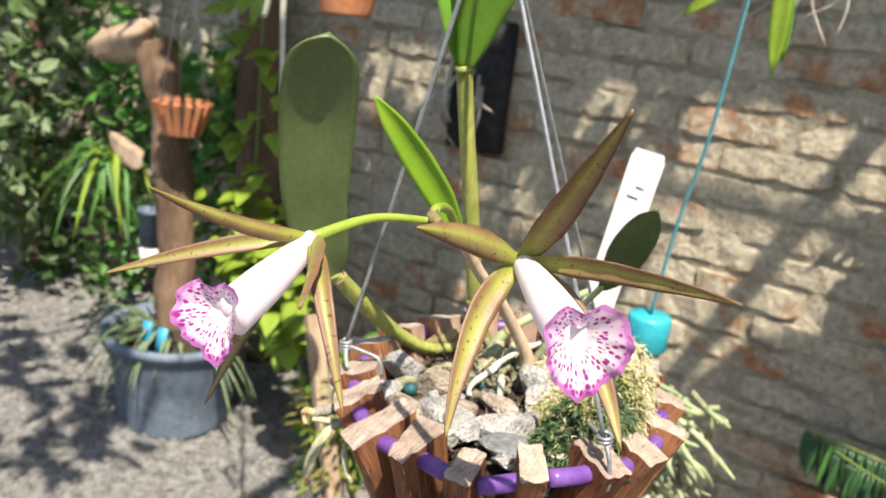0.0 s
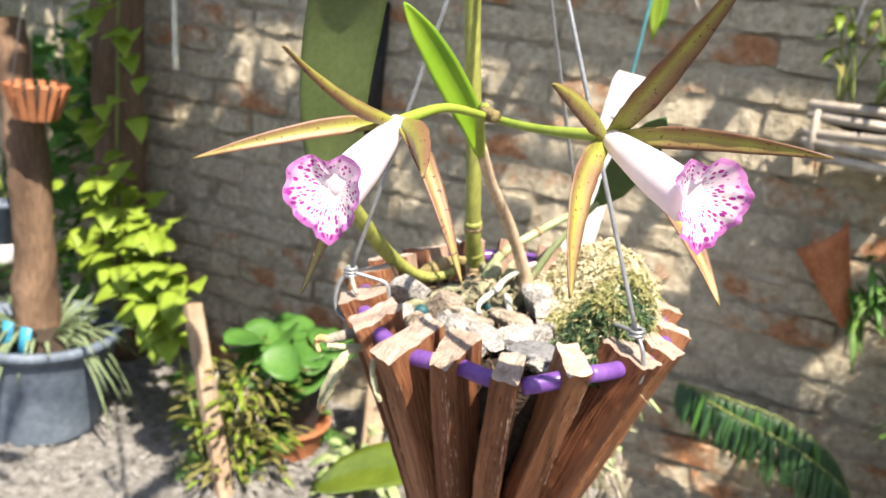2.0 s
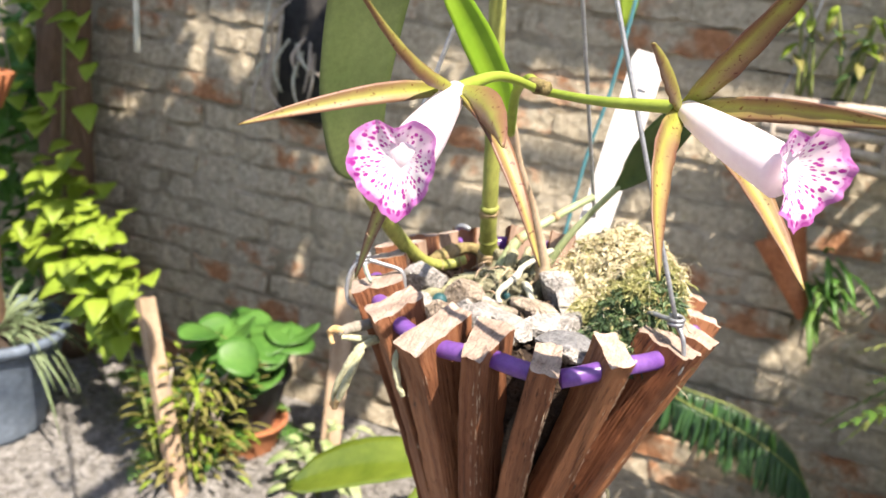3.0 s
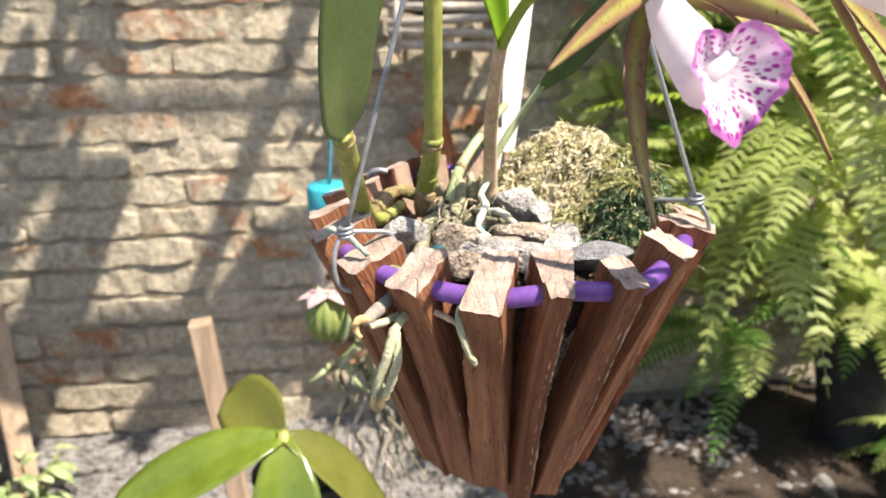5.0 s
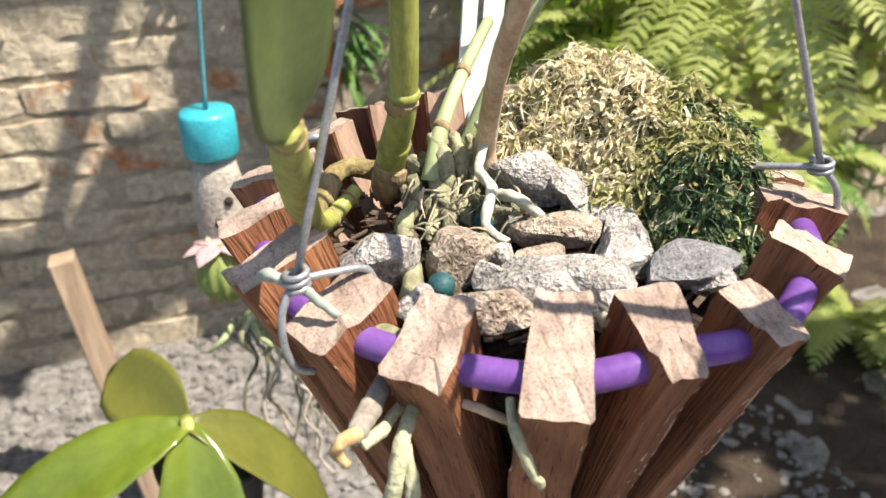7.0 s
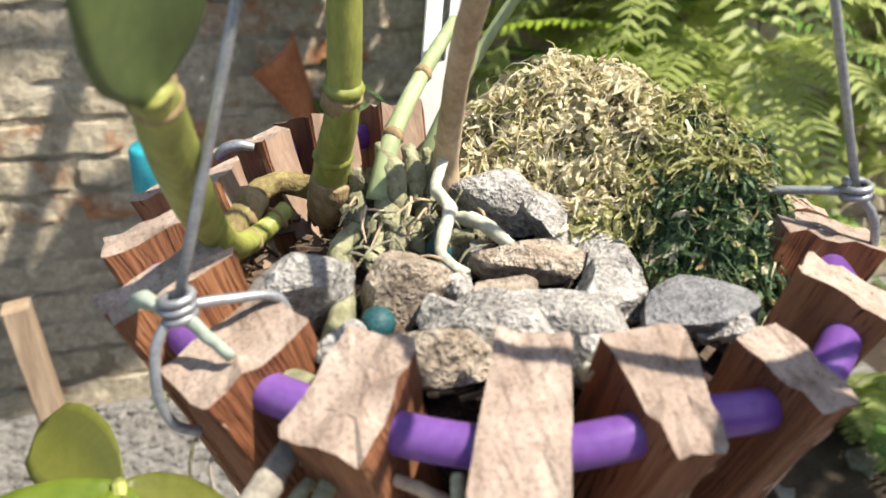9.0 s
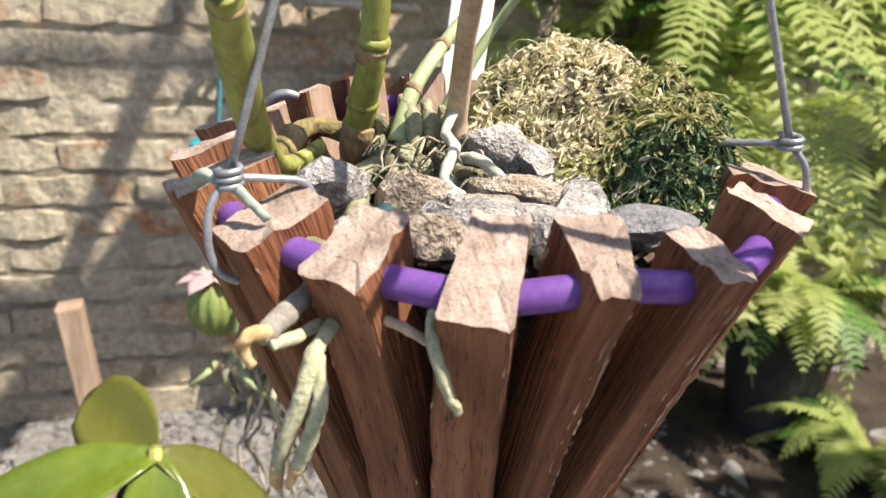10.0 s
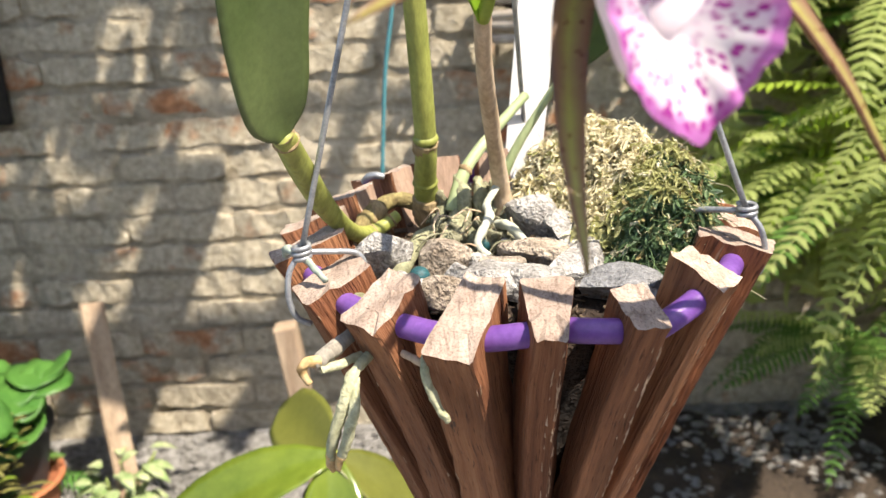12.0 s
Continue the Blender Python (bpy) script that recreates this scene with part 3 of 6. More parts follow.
M_LEAF_LIME = surface("lime_green_leaf", (0.24, 0.45, 0.03), (0.36, 0.56, 0.05), 30, 260, 0.38, 0.1, 0.0006, spec=0.5, thin=0.45, fine_amount=0.1)
M_COLLAR = surface("torn_brown_sheath", (0.20, 0.13, 0.06), (0.52, 0.40, 0.22), 220, 900, 0.85, 0.6, 0.001, stretch=(1, 1, 0.3), fine_amount=0.4)
M_ROOT_PALE = surface("pale_olive_root", (0.33, 0.34, 0.19), (0.60, 0.59, 0.40), 110, 700, 0.85, 0.6, 0.0012, fine_amount=0.35)
M_ROOT_KNOB = surface("knobbly_dull_root", (0.13, 0.125, 0.07), (0.42, 0.41, 0.27), 160, 800, 0.9, 0.8, 0.0015, fine_amount=0.5)
M_ROOT_TIP = surface("orange_root_tip", (0.42, 0.22, 0.05), (0.72, 0.55, 0.30), 200, 900, 0.6, 0.3, 0.0005)
M_ROOT_DARK = surface("weathered_grey_root", (0.14, 0.12, 0.09), (0.46, 0.43, 0.36), 90, 600, 0.9, 0.6, 0.001, stretch=(1, 1, 0.4), fine_amount=0.4)
M_MOSS = surface("dark_green_moss", (0.020, 0.065, 0.036), (0.17, 0.26, 0.10), 160, 700, 0.5, 0.3, 0.001, thin=0.2)
M_MOSS_MID = surface("olive_moss", (0.30, 0.32, 0.10), (0.62, 0.60, 0.30), 160, 700, 0.85, 0.3, 0.001, thin=0.35, fine_amount=0.25)
M_PEDUNCLE = surface("lime_peduncle", (0.22, 0.32, 0.04), (0.36, 0.45, 0.07), 60, 400, 0.45, 0.15, 0.0005, thin=0.15, fine_amount=0.15)


def tepal_material():
    """Olive-green tepals flushed brown, with small maroon specks."""
    m, nt, nd, lk, bsdf = nodes_of("bronze_tepal")
    vec = coords(nt)
    a = noise_of(nt, vec, 90, 4)
    b = noise_of(nt, vec, 900, 2, 0.4)
    sep = nd.new("ShaderNodeSeparateXYZ")
    lk.new(nd.new("ShaderNodeTexCoord").outputs["UV"], sep.inputs[0])
    off = nd.new("ShaderNodeMath")
    off.operation = "SUBTRACT"
    off.inputs[1].default_value = 0.5
    lk.new(sep.outputs[1], off.inputs[0])
    ab = nd.new("ShaderNodeMath")
    ab.operation = "ABSOLUTE"
    lk.new(off.outputs[0], ab.inputs[0])
    mixv = nd.new("ShaderNodeMath")
    mixv.operation = "MULTIPLY_ADD"
    mixv.inputs[1].default_value = 0.55
    lk.new(a, mixv.inputs[0])
    lk.new(ab.outputs[0], mixv.inputs[2])
    flesh = ramp_of(nt, mixv.outputs[0], [(0.24, (0.40, 0.41, 0.09)), (0.42, (0.335, 0.285, 0.085)), (0.60, (0.275, 0.175, 0.075)), (0.82, (0.215, 0.105, 0.07))])
    base_green = ramp_of(nt, sep.outputs[0], [(0.04, (1, 1, 1)), (0.30, (0, 0, 0))])
    col = mix_of(nt, base_green, flesh, (0.36, 0.40, 0.06))
    specks = ramp_of(nt, b, [(0.27, (0.50, 0.24, 0.24)), (0.36, (1, 1, 1))])
    col = mix_of(nt, 1.0, col, specks, "MULTIPLY")
    lk.new(col, bsdf.inputs["Base Color"])
    bsdf.inputs["Roughness"].default_value = 0.45
    bump_of(nt, bsdf, a, 0.2, 0.0006)
    tr = nd.new("ShaderNodeBsdfTranslucent")
    ms = nd.new("ShaderNodeMixShader")
    ms.inputs[0].default_value = 0.35
    lk.new(col, tr.inputs["Color"])
    lk.new(bsdf.outputs[0], ms.inputs[1])
    lk.new(tr.outputs[0], ms.inputs[2])
    lk.new(ms.outputs[0], nd["Material Output"].inputs["Surface"])
    return m


def lip_material():
    """White lip with a mauve margin and rows of magenta dashes that run outward."""
    m, nt, nd, lk, bsdf = nodes_of("spotted_lip")
    tc = nd.new("ShaderNodeTexCoord")
    uv = tc.outputs["UV"]
    sep = nd.new("ShaderNodeSeparateXYZ")
    lk.new(uv, sep.inputs[0])
    n = noise_of(nt, coords(nt), 260, 3)
    rim = nd.new("ShaderNodeMath")
    rim.operation = "MULTIPLY_ADD"
    rim.inputs[1].default_value = 0.22
    lk.new(n, rim.inputs[0])
    lk.new(sep.outputs[1], rim.inputs[2])
    base = ramp_of(nt, rim.outputs[0], [(0.72, (0.92, 0.88, 0.90)), (0.92, (0.88, 0.74, 0.86)), (1.06, (0.74, 0.40, 0.71)), (1.16, (0.60, 0.20, 0.56))])
    mp = nd.new("ShaderNodeMapping")
    mp.inputs["Scale"].default_value = (44.0, 7.5, 1.0)
    lk.new(uv, mp.inputs["Vector"])
    vo = nd.new("ShaderNodeTexVoronoi")
    vo.inputs["Scale"].default_value = 1.0
    vo.inputs["Randomness"].default_value = 0.75
    lk.new(mp.outputs["Vector"], vo.inputs["Vector"])
    # the two upper side lobes are flushed magenta inside, the lower lobe stays white
    ang = nd.new("ShaderNodeMath")
    ang.operation = "MULTIPLY"
    ang.inputs[1].default_value = 2 * math.pi
    lk.new(sep.outputs[0], ang.inputs[0])
    cosn = nd.new("ShaderNodeMath")
    cosn.operation = "COSINE"
    lk.new(ang.outputs[0], cosn.inputs[0])
    lobe = nd.new("ShaderNodeMath")
    lobe.operation = "MULTIPLY_ADD"
    lobe.inputs[1].default_value = 0.9
    lk.new(n, lobe.inputs[0])
    lk.new(cosn.outputs[0], lobe.inputs[2])
    flush = mix_of(nt, 1.0, ramp_of(nt, lobe.outputs[0], [(0.30, (0, 0, 0)), (0.95, (0.38, 0.38, 0.38))]), ramp_of(nt, sep.outputs[1], [(0.30, (0, 0, 0)), (0.60, (1, 1, 1))]), "MULTIPLY")
    base = mix_of(nt, flush, base, (0.72, 0.34, 0.66))
    dash = ramp_of(nt, vo.outputs["Distance"], [(0.34, (1, 1, 1)), (0.46, (0, 0, 0))])
    zone = ramp_of(nt, sep.outputs[1], [(0.24, (0, 0, 0)), (0.40, (1, 1, 1)), (0.92, (1, 1, 1)), (1.0, (0.35, 0.35, 0.35))])
    mask = mix_of(nt, 1.0, dash, zone, "MULTIPLY")
    col = mix_of(nt, mask, base, (0.44, 0.035, 0.34))
    lk.new(col, bsdf.inputs["Base Color"])
    bsdf.inputs["Roughness"].default_value = 0.5
    bump_of(nt, bsdf, n, 0.2, 0.0005)
    tr = nd.new("ShaderNodeBsdfTranslucent")
    ms = nd.new("ShaderNodeMixShader")
    ms.inputs[0].default_value = 0.52
    lk.new(col, tr.inputs["Color"])
    lk.new(bsdf.outputs[0], ms.inputs[1])
    lk.new(tr.outputs[0], ms.inputs[2])
    lk.new(ms.outputs[0], nd["Material Output"].inputs["Surface"])
    return m


M_TEPAL = tepal_material()
M_LIP = lip_material()
M_TUBE = surface("white_flower_tube", (0.80, 0.70, 0.76), (0.90, 0.86, 0.87), 70, 500, 0.5, 0.1, 0.0004, thin=0.35, fine_amount=0.05)

# ---- the flowering orchid in the basket ----
orchid = thing("orchid", "flowering orchid with two purple-spotted white blooms in the basket", "orchid", at=(0, 0, 0.945))
DOWN = Matrix.Translation((0, 0, -0.945))


def plant_part(name, bm, mat, label="", parent=None):
    if parent is None:
        bm.transform(DOWN)
        return part(name, bm, mat, orchid, label)
    bm.transform(DOWN)
    return part(name, bm, mat, parent, label)


# rhizome and swollen stem that carries the large old leaf
bm = bmesh.new()
add_tube(bm, smooth_line([(-0.053, 0.008, 0.951), (-0.050, 0.022, 0.955), (-0.040, 0.032, 0.958), (-0.027, 0.030, 0.955), (-0.010, 0.030, 0.954), (0.0, 0.024, 0.957)], 6), [0.0022, 0.0032, 0.0026, 0.0034, 0.0028, 0.0026], 12, 0.07)
plant_part("rhizome", bm, M_SCALE, "green creeping rhizome with brown scales")
bm = bmesh.new()
bulb = smooth_line([(-0.0395, 0.0235, 0.9545), (-0.0470, 0.0175, 0.9512), (-0.0532, 0.0055, 0.9545), (-0.0588, -0.0125, 0.9675), (-0.0625, -0.0305, 0.9840), (-0.0648, -0.0455, 0.9985)], 8)
add_tube(bm, bulb, [0.0022, 0.0025, 0.0026, 0.0031, 0.0036, 0.0037, 0.0031], 20)
for v in bm.verts:
    near = min(bulb, key=lambda p: (p - v.co).length_squared)
    off = v.co - near
    turn = math.atan2(off.dot(Vector((0, 0.6, 0.8))), off.x)
    v.co = near + off * (1 + 0.07 * math.cos(4 * turn) + 0.03 * noise.noise(v.co * 260))
plant_part("pseudobulb", bm, M_BULB, "swollen yellow-green ribbed stem that carries the leaf")
for q, r in ((3, 0.0031), (10, 0.0030), (38, 0.0038), (40, 0.0034)):
    bm = bmesh.new()
    add_tube(bm, [bulb[q].lerp(bulb[q - 1], 0.25), bulb[q], bulb[q].lerp(bulb[min(q + 1, 40)], 0.25)], [r * 0.86, r, r * 0.86], 18, 0.05)
    plant_part("dry_collar", bm, M_COLLAR, "thin dry ring round the swollen stem")
bm = bmesh.new()
add_blade(bm, smooth_line([(-0.0647, -0.0452, 0.9975), (-0.0652, -0.0480, 1.0020), (-0.0655, -0.0535, 1.0120), (-0.0640, -0.0620, 1.0350), (-0.0580, -0.0700, 1.0660), (-0.0490, -0.0790, 1.0900), (-0.0430, -0.0830, 1.0985)], 8), [0.0056, 0.0070, 0.0120, 0.0165, 0.0192, 0.0214, 0.0232, 0.0250, 0.0265, 0.0278, 0.0286, 0.0284, 0.0270, 0.0235, 0.0150, 0.002], (0.69, 0.72, 0.03), 0.24, 0.0024, 10)
plant_part("old_leaf", bm, M_LEAF_OLD, "large thick dull green leaf with dark specks")

# main upright stem with nodes
bm = bmesh.new()
stem = smooth_line([(-0.028, 0.030, 0.953), (-0.029, 0.020, 0.967), (-0.028, 0.011, 0.984), (-0.029, 0.001, 1.025), (-0.031, -0.013, 1.080), (-0.030, -0.022, 1.125), (-0.027, -0.028, 1.170)], 7)
add_tube(bm, stem, [0.0052, 0.0040, 0.0036, 0.0035, 0.0034, 0.0032, 0.0030], 14)
for q, r in (((-0.029, 0.020, 0.967), 0.0046), ((-0.028, 0.011, 0.984), 0.0044), ((-0.031, -0.016, 1.089), 0.0041)):
    q = Vector(q)
    add_tube(bm, [q - Vector((0, -0.0006, 0.0015)), q, q + Vector((0, -0.0006, 0.0015))], [r * 0.8, r, r * 0.82], 14)
plant_part("main_stem", bm, M_BULB, "upright yellow-green stem with ringed nodes")
for line, rad in (([(-0.028, 0.030, 0.951), (-0.029, 0.025, 0.957), (-0.029, 0.023, 0.961)], [0.0056, 0.0052, 0.0046]), ([(-0.0287, 0.0135, 0.979), (-0.028, 0.0115, 0.983)], [0.0039, 0.0043]), ([(-0.050, 0.022, 0.953), (-0.046, 0.027, 0.957)], [0.0040, 0.0037])):
    bm = bmesh.new()
    add_tube(bm, smooth_line(line, 6), rad, 18, 0.07)
    plant_part("dry_collar", bm, M_COLLAR, "torn dry papery collar round a node")
for line, wid, side in (
    ([(-0.031, -0.016, 1.089), (-0.036, -0.015, 1.110), (-0.044, -0.012, 1.135), (-0.052, -0.010, 1.160)], [0.006, 0.016, 0.022, 0.020, 0.004], (0.7, 0.7, 0.2)),
    ([(-0.030, -0.017, 1.089), (-0.024, -0.020, 1.108), (-0.016, -0.024, 1.132), (-0.010, -0.028, 1.160)], [0.005, 0.014, 0.021, 0.020, 0.004], (0.7, 0.6, -0.3)),
):
    bm = bmesh.new()
    add_blade(bm, smooth_line(line, 6), wid, side, 0.35, 0.0018, 6)
    plant_part("stem_leaf", bm, M_LEAF_NEW, "green leaf clasping the main stem")

# dry-sheathed cane, the bright young leaf and the flower stalk
bm = bmesh.new()
cane = smooth_line([(-0.002, 0.024, 0.953), (-0.003, 0.019, 0.965), (-0.007, 0.000, 0.990), (-0.010, -0.020, 1.010), (-0.011, -0.035, 1.027)], 8)
add_tube(bm, cane, [0.0052, 0.0032, 0.0027, 0.0026, 0.0024, 0.0024], 12, 0.04)
plant_part("cane", bm, M_SHEATH, "thin cane in a dry beige papery sheath")
bm = bmesh.new()
add_blade(bm, smooth_line([(-0.011, -0.034, 1.024), (-0.016, -0.041, 1.040), (-0.026, -0.053, 1.061), (-0.036, -0.064, 1.078)], 8), [0.0035, 0.0075, 0.0115, 0.0118, 0.009, 0.001], (0.75, 0.35, 0.55), 0.5, 0.0012, 6)
plant_part("young_leaf", bm, M_LEAF_LIME, "bright fresh green pointed leaf")
bm = bmesh.new()
add_tube(bm, smooth_line([(-0.011, -0.034, 1.024), (-0.006, -0.052, 1.040), (0.004, -0.075, 1.047), (0.010, -0.086, 1.046)], 6), [0.0020, 0.0017, 0.0017, 0.0020], 10)
plant_part("flower_stalk", bm, M_PEDUNCLE, "lime green flower stalk")
bm = bmesh.new()
add_tube(bm, smooth_line([(0.0070, -0.081, 1.0468), (0.0100, -0.086, 1.0462), (0.0140, -0.0885, 1.0462)], 5), [0.0018, 0.0024, 0.0020], 12, 0.12)
plant_part("stalk_node", bm, M_SCALE, "brown joint where the two flower stems part")

# thin back growth with its dark leaf, and the cut stub beside it
bm = bmesh.new()
add_tube(bm, smooth_line([(-0.004, 0.036, 0.956), (0.0035, 0.0365, 0.972), (0.0130, 0.0370, 0.987), (0.0225, 0.0360, 1.0005)], 6), [0.0022, 0.0017, 0.0014, 0.0015], 12, 0.04)
plant_part("back_stem", bm, M_STEM_PALE)
bm = bmesh.new()
add_tube(bm, smooth_line([(-0.020, 0.016, 0.957), (-0.0150, 0.0215, 0.970), (-0.0030, 0.0360, 0.981), (0.0095, 0.0495, 0.9905)], 6), [0.0030, 0.0022, 0.0019, 0.0017], 12, 0.04)
plant_part("back_stem", bm, M_STEM_PALE, "cut green stem stub")
for q, r in (((-0.0150, 0.0215, 0.970), 0.0027), ((-0.0035, 0.0354, 0.9806), 0.0024)):
    q = Vector(q)
    e = Vector((0.012, 0.0145, 0.011)).normalized() * 0.0012
    bm = bmesh.new()
    add_tube(bm, [q - e, q, q + e], [r * 0.82, r, r * 0.82], 14, 0.06)
    plant_part("dry_collar", bm, M_COLLAR)
bm = bmesh.new()
add_blade(bm, smooth_line([(0.0215, 0.0362, 0.9990), (0.0285, 0.0320, 1.0090), (0.0360, 0.0240, 1.0230), (0.0445, 0.0150, 1.0365), (0.0505, 0.0080, 1.0455)], 7), [0.0028, 0.0075, 0.0130, 0.0155, 0.0160, 0.0145, 0.0105, 0.001], (0.6, 0.3, -0.5), 0.40, 0.0014, 8)
plant_part("dark_leaf", bm, M_LEAF_DARK, "dark green leaf behind the label")


def lip_mesh(bm, seed):
    """A heart-shaped ruffled cup. Local x right, y up, z outward; uv carries the turn and the way from throat to margin."""
    rnd = random.Random(seed)
    keys = [(0, 0.0098), (28, 0.0132), (50, 0.0136), (80, 0.0116), (115, 0.0106), (150, 0.0112), (168, 0.0128), (180, 0.0146)]

    def reach(deg):
        deg = abs((deg + 180) % 360 - 180)
        for (a, ra), (b, rb) in zip(keys, keys[1:]):
            if a <= deg <= b:
                t = (deg - a) / (b - a)
                t = t * t * (3 - 2 * t)
                return ra + (rb - ra) * t
        return keys[-1][1]

    uvl = bm.loops.layers.uv.new("UVMap")
    nr, nt_ = 12, 72
    rows = []
    for i in range(nr + 1):
        rho = 0.16 + 0.84 * i / nr
        row = []
        for k in range(nt_):
            th = 360 * k / nt_
            a = radians(th)
            r = reach(th) * rho
            ruff = (0.0008 * math.sin(a * 9 + seed) + 0.0005 * math.sin(a * 17 + 2 * seed)) * max(0, rho - 0.55) * 2.2
            z = -0.0080 * (1 - rho) ** 1.4 - 0.0040 * (abs(math.sin(a)) ** 3) * rho ** 2 * -1 + ruff
            z += 0.0015 * rho ** 3 * (0.6 - 0.6 * math.cos(a)) - 0.003 * max(0, -math.cos(a)) * rho ** 3
            row.append((bm.verts.new((r * math.sin(a), r * math.cos(a) + 0.002 * (1 - rho), z)), th / 360, rho))
        rows.append(row)
    for p, q in zip(rows, rows[1:]):
        for k in range(nt_):
            j = (k + 1) % nt_
            f = bm.faces.new((p[k][0], p[j][0], q[j][0], q[k][0]))
            us = (p[k][1], p[k][1] + 1 / nt_, p[k][1] + 1 / nt_, p[k][1])
            vs = (p[k][2], p[j][2], q[j][2], q[k][2])
            for lp, u, v in zip(f.loops, us, vs):
                lp[uvl].uv = (u, v)


def build_flower(center, throat, facing, tips, widths, seed, stalk, lip_scale=1.0, lip_roll=0.0):
    c, th = Vector(center), Vector(throat)
    n = Vector(facing).normalized()
    bm = bmesh.new()
    add_tube(bm, smooth_line([c, c.lerp(th, 0.5) + Vector((0, 0, 0.001)), th + n * 0.006], 7), [0.0026, 0.0042, 0.0058, 0.0064], 18)
    fl = plant_part("flower", bm, M_TUBE, "orchid bloom with bronze tepals, white tube and purple-spotted lip")
    bm = bmesh.new()
    add_tube(bm, smooth_line(stalk, 6), [0.0013, 0.0014, 0.0020], 10)
    plant_part("pedicel", bm, M_PEDUNCLE, parent=fl)
    for (name, tip, bow, side), w in zip(tips, widths):
        tip = Vector(tip)
        mid = c.lerp(tip, 0.45) + Vector(bow)
        d = (tip - c).normalized()
        bm = bmesh.new()
        sd = Vector(side) if side else d.cross(n)
        prof = [w * 0.35, w * 0.72, w * 0.98, w, w * 0.88, w * 0.66, w * 0.36, w * 0.06]
        add_blade(bm, smooth_line([c, c.lerp(mid, 0.5) + Vector(bow) * 0.25, mid, mid.lerp(tip, 0.55) + Vector(bow) * 0.2, tip], 5), prof, sd, 0.42, 0.0010, 6, wave=0.05)
        plant_part(name, bm, M_TEPAL, parent=fl)
    bm = bmesh.new()
    lip_mesh(bm, seed)
    up = Vector((0, 0, 1))
    x = up.cross(n).normalized()
    y = n.cross(x)
    m = Matrix((x, y, n)).transposed().to_4x4()
    bm.transform(Matrix.Translation(th) @ m @ Matrix.Rotation(radians(lip_roll), 4, "Z") @ Matrix.Translation((0, 0, 0.012)) @ Matrix.Scale(lip_scale, 4))
    plant_part("lip", bm, M_LIP, "heart-shaped white lip with mauve margin and magenta dashes", parent=fl)


build_flower((0.0015, -0.1320, 1.0455), (0.0008, -0.1570, 1.0285), (0.16, -0.95, 0.12),
             [("sepal", (-0.0340, -0.1752, 1.0335), (0, 0, 0.002), None), ("petal", (-0.0015, -0.1850, 1.0655), (-0.001, 0, -0.002), (0.4, 0.0, -0.9)),
              ("sepal", (0.0350, -0.1530, 1.0105), (0.002, -0.004, 0.006), (-0.5, -0.6, -0.2)), ("sepal", (-0.007, -0.162, 1.000), (-0.004, 0.004, 0.002), None),
              ("petal", (0.0240, -0.1600, 1.0375), (0.003, -0.002, 0.002), (0.2, 0.4, 0.9))],
             (0.0052, 0.0050, 0.0056, 0.0060, 0.0080), 3, [(0.0105, -0.083, 1.0448), (0.0055, -0.110, 1.0490), (0.0015, -0.132, 1.0455)], 0.86, 8)
build_flower((0.0548, -0.1065, 1.0482), (0.0785, -0.1215, 1.0375), (0.71, -0.69, 0.12),
             [("sepal", (0.0870, -0.1252, 1.0955), (-0.001, 0.002, -0.001), None), ("petal", (0.1135, -0.1010, 1.0518), (0, 0.001, 0.002), (0.1, 0.3, -0.95)),
              ("petal", (0.0505, -0.1510, 1.0635), (0, 0, 0.002), (0.3, -0.2, -0.9)), ("sepal", (0.0612, -0.1448, 1.0115), (-0.004, -0.001, 0.003), None),
              ("sepal", (0.0942, -0.1115, 1.0085), (0.002, 0.006, 0.002), None)],
             (0.0092, 0.0068, 0.0082, 0.0080, 0.0082), 8, [(0.0105, -0.083, 1.0448), (0.031, -0.095, 1.0455), (0.0548, -0.1065, 1.0482)], 0.93, 4)

# roots: knobbly cluster, white roots, roots that leave through the slats
rr = random.Random(5)
for k in range(42):
    x, y = rr.uniform(-0.026, -0.002), rr.uniform(-0.002, 0.032)
    h = rr.uniform(0.004, 0.010) + 0.012 * max(0.0, y / 0.032) * rr.random()
    p = Vector((x, y, 0.943))
    bm = bmesh.new()
    q = p + Vector((rr.uniform(-0.009, 0.009), rr.uniform(-0.011, 0.008), h + 0.003))
    add_tube(bm, smooth_line([p, p.lerp(q, 0.5) + Vector((rr.uniform(-0.002, 0.002), rr.uniform(-0.002, 0.002), 0.002)), q], 4), [0.0020, rr.uniform(0.0016, 0.0030), rr.uniform(0.0012, 0.0026), 0.0008], 9, 0.14)
    for v in bm.verts:
        v.co += Vector((noise.noise(v.co * 330), noise.noise(v.co * 330 + Vector((7, 0, 0))), noise.noise(v.co * 330 + Vector((0, 9, 0))))) * 0.0014
    plant_part("root_tip", bm, M_ROOT_KNOB)
